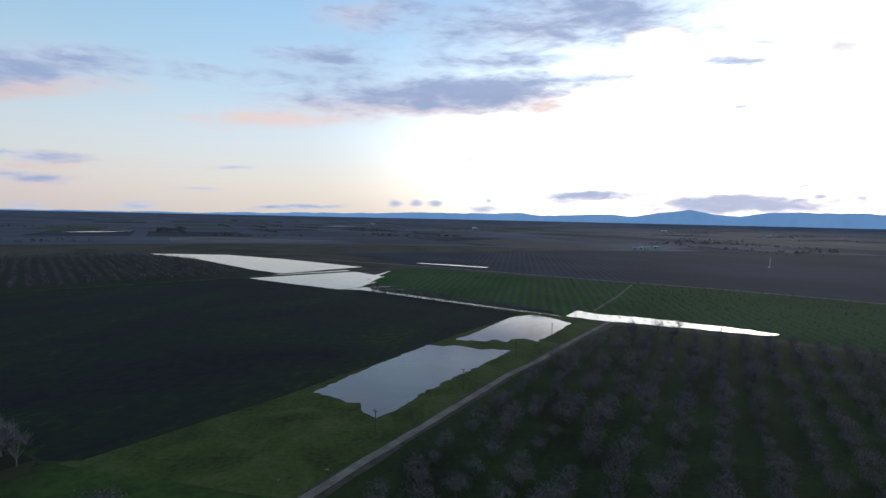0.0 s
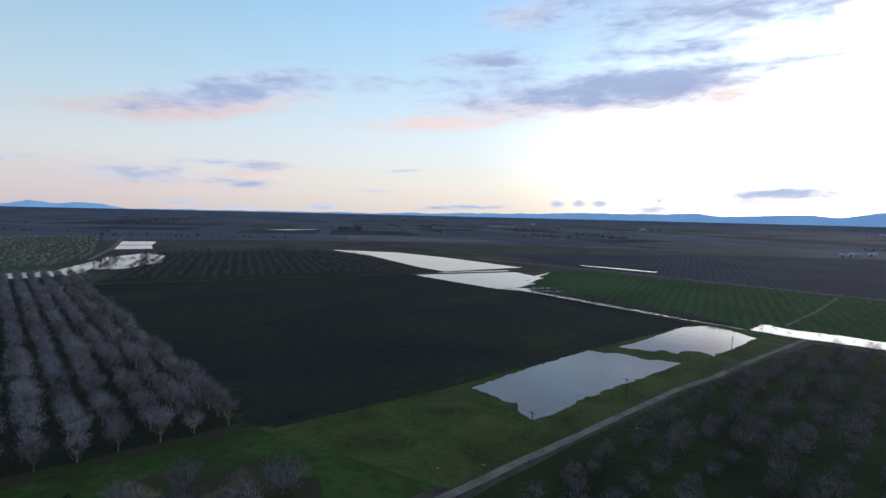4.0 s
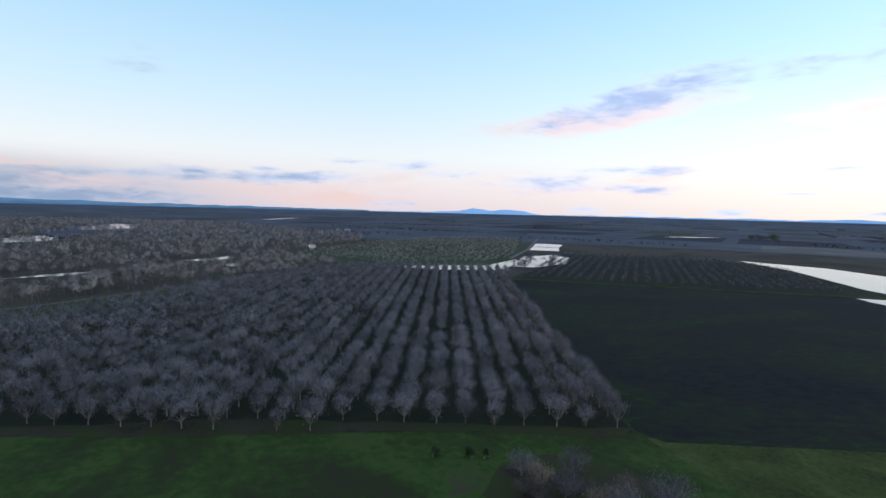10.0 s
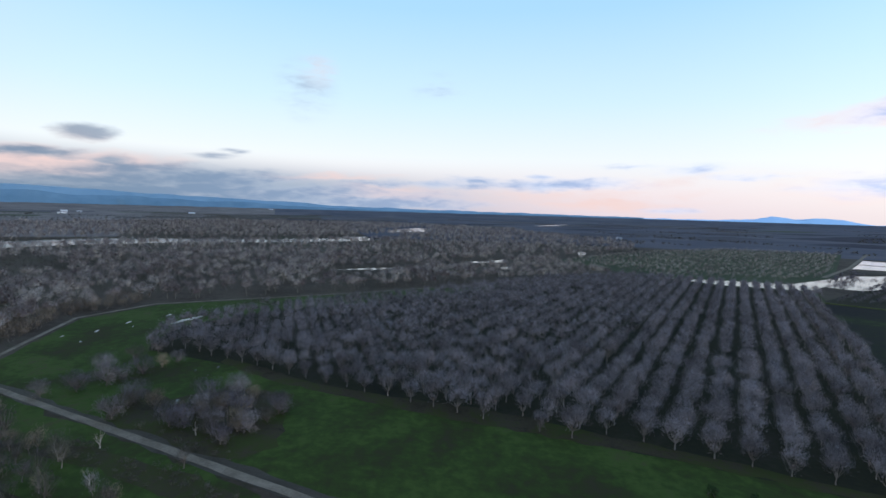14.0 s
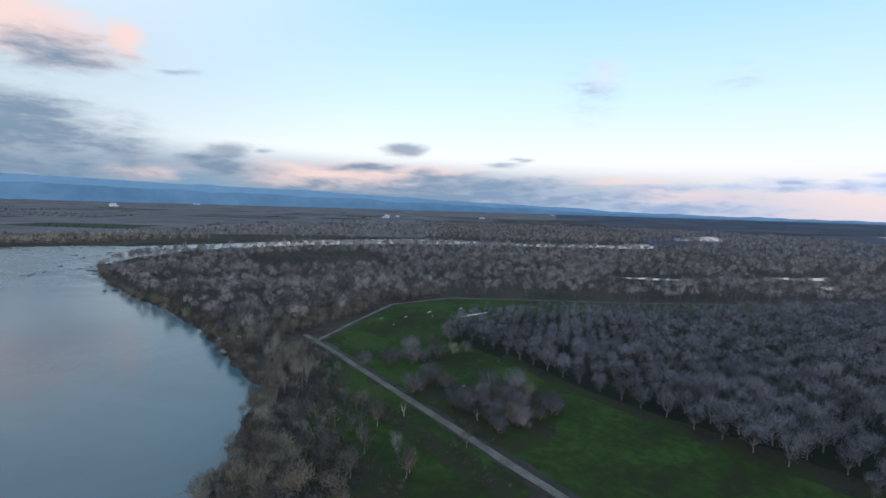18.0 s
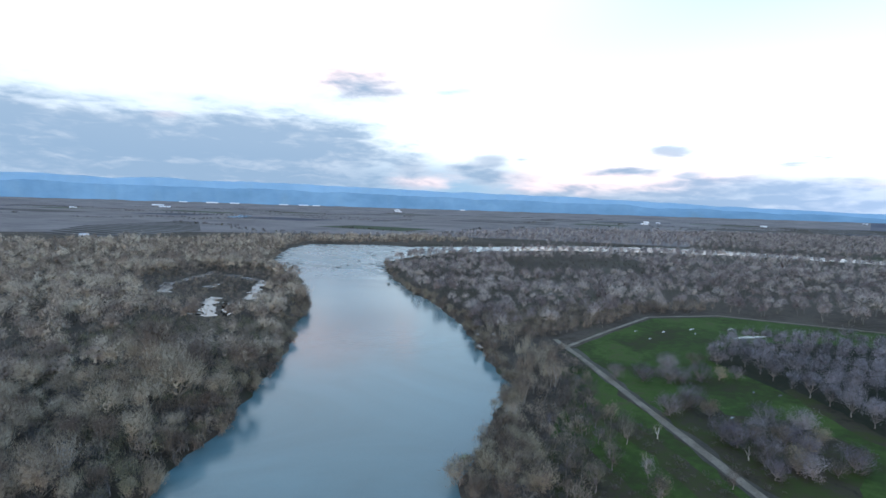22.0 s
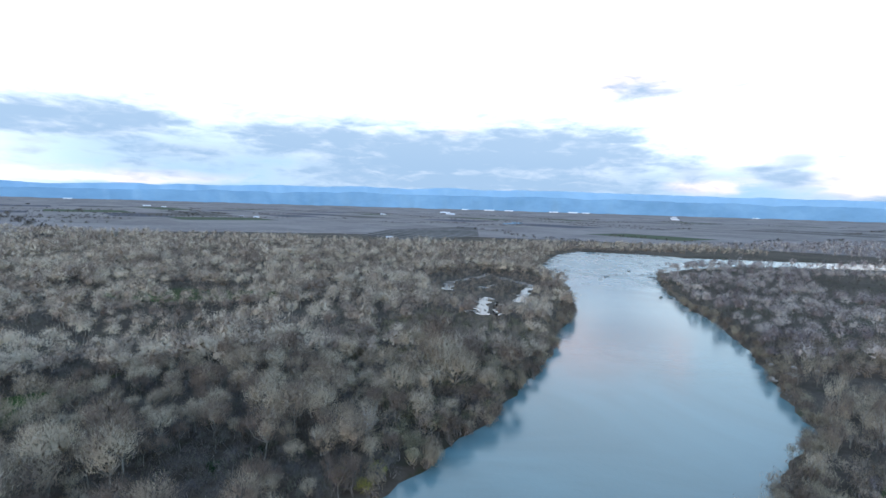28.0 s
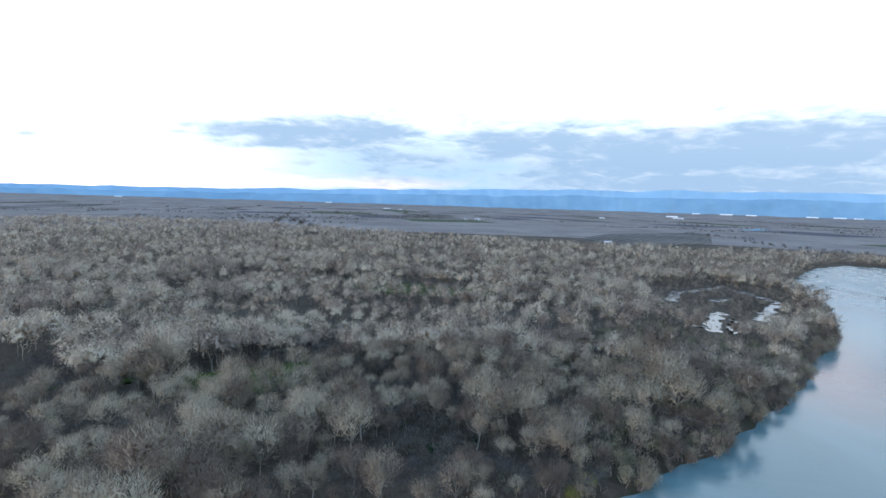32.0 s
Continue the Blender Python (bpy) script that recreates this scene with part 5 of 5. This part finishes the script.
rim_spots = scatter([(-60, -68), (-90, -80), (-104, -94), (-124, -108), (-146, -140), (-160, -134), (-141, -104), (-112, -82), (-84, -60), (-66, -52)], 3.6, tg)
rim_spots = rim_spots[height(rim_spots[:, 0], rim_spots[:, 1]) > -1.2]
thicket("bank_brush", NEAR_BUSH, rim_spots[::2], tg, "walnut_bark", "willow_mass", "rust-brown leafless brush along the road side bank", "brush", 0.6, 1.4)
thicket("bank_scrub", NEAR_BUSH, rim_spots[1::2], tg, "walnut_bark", "brush_mass", "dark leafless scrub along the road side bank", "brush", 0.5, 1.2)
corner = scatter([(-172, -152), (-206, -152), (-258, -162), (-300, -146), (-318, -150), (-262, -192), (-176, -196), (-160, -176)], 4.6, tg)
corner = corner[height(corner[:, 0], corner[:, 1]) > -0.8]
thicket("corner_brush", NEAR_BUSH, corner, tg, "walnut_bark", "willow_mass", "red-brown leafless brush beside the track", "brush", 0.8, 1.6)
# pale sycamores that stand out
models = [tree("sycamore_tree", 260 + i, "white_bark", "wood_twigs", "leafless tree with bright white bark and bare limbs", "tree", "white trees",
               tall=11.0, wide=8.0, bole=1.8, clumps=30, twigs=700, length=1.2, width=0.055, thick=0.14, stems=3, sides=6, splay=0.7, lean=0.4) for i in range(2)]
plant(models, [(-124, -105), (-94, -92), (0, -124), (-4, -122)], tg, 0.85, 1.1)
models = [tree("dead_tree", 270 + i, "white_bark", "wood_twigs", "small dead tree with bleached bare limbs", "tree", "dead trees", crown="branches",
               tall=4.2, wide=3.4, bole=0.9, clumps=9, twigs=24, length=1.0, width=0.05, thick=0.14, splay=0.7) for i in range(2)]
plant(models, [(-127, -50), (-120, -68), (-104, -61)], tg, 0.9, 1.2)
# shrubs on both banks
WEST_BANK = [(-63, -76), (-85, -93), (-102, -105), (-119, -120), (-128, -138), (-143, -162), (-170, -215), (-182, -243), (-193, -282), (-203, -312), (-232, -378), (-272, -450)]
EAST_BANK = [(-7, -98), (-20, -115), (-35, -133), (-50, -154), (-66, -177), (-82, -206), (-97, -240), (-114, -262), (-140, -333), (-153, -407), (-160, -465), (-215, -575)]
sw = np.concatenate([along(WEST_BANK, 2.2, -1.0, 1.5, tg), scatter([(-63, -72), (-80, -87), (-92, -92), (-92, -80), (-76, -64)], 3.2, tg)])
se = np.concatenate([along(EAST_BANK, 2.0, 0.4, 1.3, tg), along(EAST_BANK, 3.0, 5.0, 2.5, tg)])
shape = dict(tall=4.6, wide=4.6, bole=0.4, clumps=18, twigs=460, length=0.95, width=0.08, thick=0.06, stems=4, up=0.9)
models = [tree("willow_shrub", 280 + i, "walnut_bark", "willow_twigs", "rust-brown leafless willow shrub at the water's edge", "shrub", "bank shrubs", **shape) for i in range(5)]
allb = np.concatenate([sw, se])
allb = allb[height(allb[:, 0], allb[:, 1]) > -1.6]
allb = allb[np.argsort(np.hypot(allb[:, 0], allb[:, 1]))]
plant(models, allb[:280], tg, 0.55, 1.25)
thicket("bank_shrubs", [grow(290 + i, limbs=0, tall=4.6, wide=5.0, bole=0.4, clumps=8, twigs=90, length=1.2, width=0.16, thick=0.06, sides=3, stems=3, up=0.8) for i in range(4)], allb[280:], tg,
        "walnut_bark", "willow_mass", "rust-brown leafless shrubs along the river", "shrubs", 0.6, 1.3)
bw = np.concatenate([scatter([(-150, -165), (-175, -160), (-230, -168), (-260, -260), (-300, -330), (-240, -380), (-205, -312), (-193, -282), (-172, -215)], 6.0, tg), scatter([(-300, -300), (-420, -260), (-520, -330), (-480, -400), (-380, -400)], 9, tg)])
bw = bw[height(bw[:, 0], bw[:, 1]) > -0.6]
thicket("west_undergrowth", BUSH, bw, tg, "walnut_bark", "brush_mass", "dark brown scrub below the western wood", "undergrowth", 0.6, 1.4)
shrub = tree("budding_willow", 310, "walnut_bark", "budding_leaves", "willow bush with fresh yellow-green buds at the water", "shrub", "budding willows",
             tall=5.0, wide=5.5, bole=0.5, clumps=20, twigs=800, length=0.6, width=0.12, thick=0.07, stems=4)
plant([shrub], [(-2, -99), (3, -103), (-5, -104), (-74, -86)], tg, 0.7, 1.1)
shrub = tree("evergreen_bush", 320, "walnut_bark", "evergreen", "low dark evergreen bush in the grass", "shrub", "dark bushes",
             tall=2.2, wide=2.6, bole=0.2, clumps=14, twigs=600, length=0.45, width=0.12, thick=0.06, stems=3)
plant([shrub], [(-95, 68), (-93, 71), (-99, 61), (12, -112), (20, -118), (28, -110), (-28, -150), (35, -135)], tg, 0.7, 1.3)

# saplings along the wet furrows
sap = np.concatenate([along([(-54, 396 + o), (-8, 358 + o), (36, 326 + o * 0.8), (64, 306 + o * 0.4)], 1.4, 0.0, 0.6, tg) for o in (-5, -2, 1, 5, 10, 15)])
sap = np.concatenate([sap, along([(-28, 632), (46, 596)], 4.0, 0.0, 1.0, tg), along([(-40, 398), (20, 362), (70, 326)], 5.0, 3.0, 2.5, tg)])
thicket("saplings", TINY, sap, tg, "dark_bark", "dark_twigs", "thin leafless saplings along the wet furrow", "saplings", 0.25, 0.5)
SPRIG = [grow(370 + i, limbs=0, tall=2.6, wide=2.4, bole=0.5, clumps=4, twigs=16, length=1.0, width=0.22, thick=0.05, sides=3) for i in range(4)]
young = rows_in([(-45, 392), (-40, 520), (65, 512), (161, 466), (236, 426), (316, 366), (420, 260), (330, 150), (196, 236), (155, 274), (75, 318), (40, 330)], (60, 400), -10, 6.2, 5.0, tg, 0.4)
young = young[tg.uniform(0, 1, len(young)) < np.interp(young[:, 0], [-40, 60, 120], [0.12, 0.3, 0.85])]
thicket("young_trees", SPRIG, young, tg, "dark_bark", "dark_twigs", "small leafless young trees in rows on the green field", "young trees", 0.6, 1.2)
models = [tree("lone_tree", 330, "walnut_bark", "walnut_twigs", "lone leafless tree standing at the flood water", "tree", "trees at the flood water", tall=6.5, wide=8, bole=1.0, clumps=22, twigs=600, length=1.1, width=0.09, thick=0.16)]
plant(models, [(124, 275), (142, 268)], tg, 0.7, 1.0)


# bushes that stand in rows in the flooded plots
rows = np.concatenate([along(q, 3.5, 0.0, 1.4, tg) for q in ([(-407, 345), (-540, 479)], [(-437, 360), (-505, 434)], [(-507, 448), (-484, 482)], [(-457, 399), (-451, 432)], [(-397, 375), (-518, 497)], [(-415, 383), (-425, 417)])])
rows = rows[tg.uniform(0, 1, len(rows)) < 0.75]
thicket("flooded_rows", TINY, rows, tg, "dark_bark", "dark_twigs", "dark leafless bushes standing in flood water", "bushes", 0.6, 1.0)

# ---------------- poles, buildings, litter ----------------
def box_part(name, lx, ly, lz, at, mat, parent, label="", bevel=0.0):
    bm = bmesh.new()
    bmesh.ops.create_cube(bm, size=1.0, matrix=Matrix.Translation(at) @ Matrix.Diagonal((lx, ly, lz, 1)))
    if bevel:
        bmesh.ops.bevel(bm, geom=bm.edges[:], offset=bevel, segments=1, affect="EDGES")
    me = bpy.data.meshes.new(name)
    bm.to_mesh(me)
    bm.free()
    me.materials.append(MAT[mat])
    return part(name, me, parent, label)


def rod_part(name, p0, p1, r0, r1, mat, parent, label="", sides=8):
    V, Fc = [], []
    tube(V, Fc, Vector(p0), Vector(p1), r0, r1, sides)
    n = len(V) // 2
    Fc += [tuple(range(n - 1, -1, -1)), tuple(range(n, 2 * n))]
    return part(name, mesh_of(name, V, Fc, mat), parent, label)


def utility_pole(x, y, turn):
    top = tagged(new("utility_pole"), "weathered wooden utility pole beside the pond", "pole", "poles along the road")
    rod_part("pole", (0, 0, -0.4), (0.06, 0, 6.6), 0.15, 0.10, "pole_wood", top)
    box_part("crossarm", 1.9, 0.10, 0.12, (0.06, 0.14, 6.1), "pole_wood", top, bevel=0.012)
    for s in (-0.85, -0.3, 0.42, 0.95):
        rod_part("insulator", (s, 0.14, 6.16), (s, 0.14, 6.36), 0.05, 0.035, "white_metal", top, "pale insulator", 6)
    rod_part("brace", (-0.55, 0.14, 6.05), (0.05, 0.1, 5.5), 0.025, 0.025, "pole_wood", top, sides=5)
    top.matrix_basis = Matrix.Translation((x, y, 0)) @ Matrix.Rotation(turn, 4, "Z")
    return top


POLES = [(-44, 84), (-16, 131), (7.5, 169), (30, 210), (52, 248)]
for x, y in POLES[1:]:
    utility_pole(x, y, radians(-30) + tg.normal(0, 0.05))
for a, b in zip(POLES[1:], POLES[2:]):
    wire = tagged(new("power_line"), "thin dark power line sagging between poles", "wire", "power lines")
    for s in (-0.85, 0.95):
        V, Fc = [], []
        off = Vector((math.cos(radians(-30)) * s, math.sin(radians(-30)) * s, 0))
        pts = [Vector((a[0] + (b[0] - a[0]) * k, a[1] + (b[1] - a[1]) * k, 6.3 - 2.4 * k * (1 - k))) + off for k in np.linspace(0, 1, 11)]
        for p0, p1 in zip(pts, pts[1:]):
            tube(V, Fc, p0, p1, 0.012, 0.012, 4)
        part("strand", mesh_of("strand", V, Fc, "pole_wood"), wire)


def barn(x, y, z, long, wide, tall, turn, name, label, category, wall="white_metal", roof="grey_roof"):
    """A gabled building with walls, a roof of two slopes, doors and windows."""
    top = tagged(new(name), label, category, "distant buildings")
    l, w2, h = long / 2, wide / 2, tall
    ridge = h + wide * 0.22
    V = [(-l, -w2, -1), (l, -w2, -1), (l, w2, -1), (-l, w2, -1), (-l, -w2, h), (l, -w2, h), (l, w2, h), (-l, w2, h), (-l, 0, ridge), (l, 0, ridge)]
    part("wall", mesh_of("wall", V, [(0, 1, 5, 4), (1, 2, 6, 9, 5), (2, 3, 7, 6), (3, 0, 4, 8, 7)], wall), top)
    e = 0.5
    for sgn in (-1, 1):
        V = [(-l - e, 0, ridge + 0.12), (l + e, 0, ridge + 0.12), (l + e, sgn * (w2 + e), h - 0.1), (-l - e, sgn * (w2 + e), h - 0.1)]
        V += [(a, b, c + 0.2) for a, b, c in V]
        Fc = [(0, 1, 2, 3), (7, 6, 5, 4), (0, 4, 5, 1), (1, 5, 6, 2), (2, 6, 7, 3), (3, 7, 4, 0)]
        part("roof", mesh_of("roof", V, Fc, roof), top)
    for s in (-1, 1):
        box_part("door", min(4.0, long * 0.25), 0.16, h * 0.75, (l * 0.3, s * (w2 + 0.05), h * 0.375), "dark_glass", top, "dark doorway")
        for k in (-0.65, -0.25):
            box_part("window", min(1.8, long * 0.12), 0.14, h * 0.25, (l * k, s * (w2 + 0.04), h * 0.6), "dark_glass", top)
    top.matrix_basis = Matrix.Translation((x, y, z)) @ Matrix.Rotation(turn, 4, "Z")
    return top


SHED, HOUSE = "long white metal farm shed far off in the fields", "small pale farmhouse far off in the fields"
SITES = [(376, 1040, 0, 16), (410, 1080, 0, 26), (440, 1100, 0, 18), (395, 1060, 0, 12), (1276, 3087, 0, 45), (1390, 2280, 0, 30), (159, 2715, 0, 35), (-456, 3450, 0, 55), (-1258, 503, 0, 18)]
SITES += [(-2762, -1713, 0, 55), (-2790, -1660, 0, 30), (-3285, -1306, 0, 45), (-4277, -1095, 27, 60), (-2955, -1838, 0, 65), (-2164, -3394, 8, 110), (-2250, -3564, 15, 60)]
SITES += [(-2324, -3654, 21, 70), (-647, -3978, 8, 160), (-1086, -4367, 32, 180), (-1242, -4325, 32, 150), (-1735, -4152, 32, 160), (-887, -4412, 32, 120)]
SITES += [(-2252, -3545, 15, 90), (-2855, -3479, 32, 90), (-2374, -1484, 0, 50), (-3136, -1249, 0, 45), (-51, -858, 0, 15), (1973, -4044, 32, 110), (1320, -3638, 3, 95), (1189, -3546, 0, 60)]
SITES += [(-1591, -4209, 32, 150), (3191, -3173, 32, 100), (333, -1850, 0, 24), (380, -1850, 0, 18), (-139, -3012, 0, 40), (-642, -3705, 1, 140), (-1827, -4112, 32, 120)]
bg2 = np.random.default_rng(31)
for x, y, z, ln in SITES:
    face = math.atan2(y, x) + math.pi / 2 + bg2.normal(0, 0.12)
    big = ln >= 28
    ln *= 0.45 if ln > 50 else 0.7
    barn(x, y, z, ln, max(7, ln * 0.2), 3.5 if not big else 4.2, face, "farm_shed" if big else "farmhouse", SHED if big else HOUSE, "shed" if big else "house",
         "white_metal", "white_metal" if big else "grey_roof")


def wind_machine(x, y):
    """A frost fan: a white mast with a two-bladed propeller and an engine box."""
    top = tagged(new("wind_machine"), "white orchard frost fan on a tall mast in the vineyard", "wind machine")
    rod_part("mast", (0, 0, -0.5), (0, 0, 10.5), 0.45, 0.28, "white_metal", top)
    box_part("engine_box", 2.2, 1.3, 1.5, (0, 1.2, 0.75), "white_metal", top, bevel=0.08)
    rod_part("hub", (0, -0.3, 10.6), (0, 0.5, 10.5), 0.3, 0.3, "white_metal", top)
    box_part("blade", 0.35, 0.1, 2.9, (0, -0.35, 12.1), "white_metal", top, bevel=0.03)
    box_part("blade", 0.35, 0.1, 2.9, (0, -0.35, 9.1), "white_metal", top, bevel=0.03)
    top.matrix_basis = Matrix.Translation((x, y, 0)) @ Matrix.Rotation(0.5, 4, "Z")


wind_machine(415, 675)


def litter(name, x, y, size, mat, label, category, group, seed, z=None):
    """A lump with an uneven outline, lying on the ground."""
    g = np.random.default_rng(seed)
    bm = bmesh.new()
    bmesh.ops.create_icosphere(bm, subdivisions=2, radius=1.0)
    for v in bm.verts:
        v.co *= 1 + 0.35 * noise.noise(v.co * 1.7 + Vector((seed, 0, 0)))
        v.co = Vector((v.co.x * size[0], v.co.y * size[1], (v.co.z + 0.55) * size[2]))
    me = bpy.data.meshes.new(name)
    bm.to_mesh(me)
    bm.free()
    me.materials.append(MAT[mat])
    ob = tagged(new(name, me), label, category, group)
    ob.matrix_basis = Matrix.Translation((x, y, float(height(x, y)) if z is None else z)) @ Matrix.Rotation(g.uniform(0, 6.28), 4, "Z")
    return ob


for k, (x, y) in enumerate([(-33, 107), (-31, 108.5), (-22, 107), (-19, 127), (9.5, 146), (8, 144.5), (-24, 112)]):
    litter("debris_pile", x, y, (0.5, 0.35, 0.2), "pole_wood" if k % 2 else "sand", "small pile of cut branches by the road", "debris", "debris by the road", 400 + k)
for k, (x, y) in enumerate([(-150, -160), (-158, -168), (-163, -163), (-152, -172), (-141, -158), (-143, -161)]):
    litter("concrete_rubble", x, y, (1.6, 0.9, 0.5), "white_bark", "pale lump of rubble on the river bank", "rubble", "rubble on the bank", 420 + k)
SHOALS = [(-210, -426), (-226, -439), (-214, -432), (-241, -403), (-251, -427), (-337, -455), (-318, -452), (-300, -462), (-345, -475), (-375, -500), (-189, -252), (-195, -268), (-187, -246),
          (-260, -445), (-283, -462), (-310, -500), (-255, -470), (-180, -470), (-186, -480)]
for line in ([(-315, -540), (-384, -565), (-430, -570)], [(-300, -520), (-390, -540), (-440, -523)], [(-260, -444), (-206, -319), (-186, -250)], [(-196, -465), (-171, -460)], [(-215, -552), (-200, -539)]):
    SHOALS += [tuple(p) for p in along(line, 17, 0.0, 3.5, bg2).tolist()]
for k, (x, y) in enumerate(SHOALS):
    litter("snag_pile", x, y, (2.4 * bg2.uniform(0.4, 1.4), 0.7, 0.4), "mud", "dark tangle of driftwood in the shallow river", "driftwood", "driftwood in the river", 440 + k, WATER - 0.25)
sh = np.array(SHOALS) + bg2.normal(0, 2.0, (len(SHOALS), 2))
GROW = [grow(350 + i, limbs=0, tall=1.5, wide=3.4, bole=0.2, clumps=6, twigs=50, length=1.0, width=0.12, thick=0.05, sides=3, stems=3) for i in range(3)]
CV, CT, nc = [], [], 0
for x, y in sh:
    wv, wf, tv, tt, tn = GROW[bg2.integers(3)]
    CV.append(tv + np.array([x, y, WATER - 0.1]))
    CT.append(tt + nc)
    nc += len(tv)
tagged(new("flooded_bushes", tri_mesh("flooded_bushes", np.concatenate(CV), np.concatenate(CT), "brush_twigs")), "dark leafless bushes standing in the river shallows", "bushes", "", "stuff")
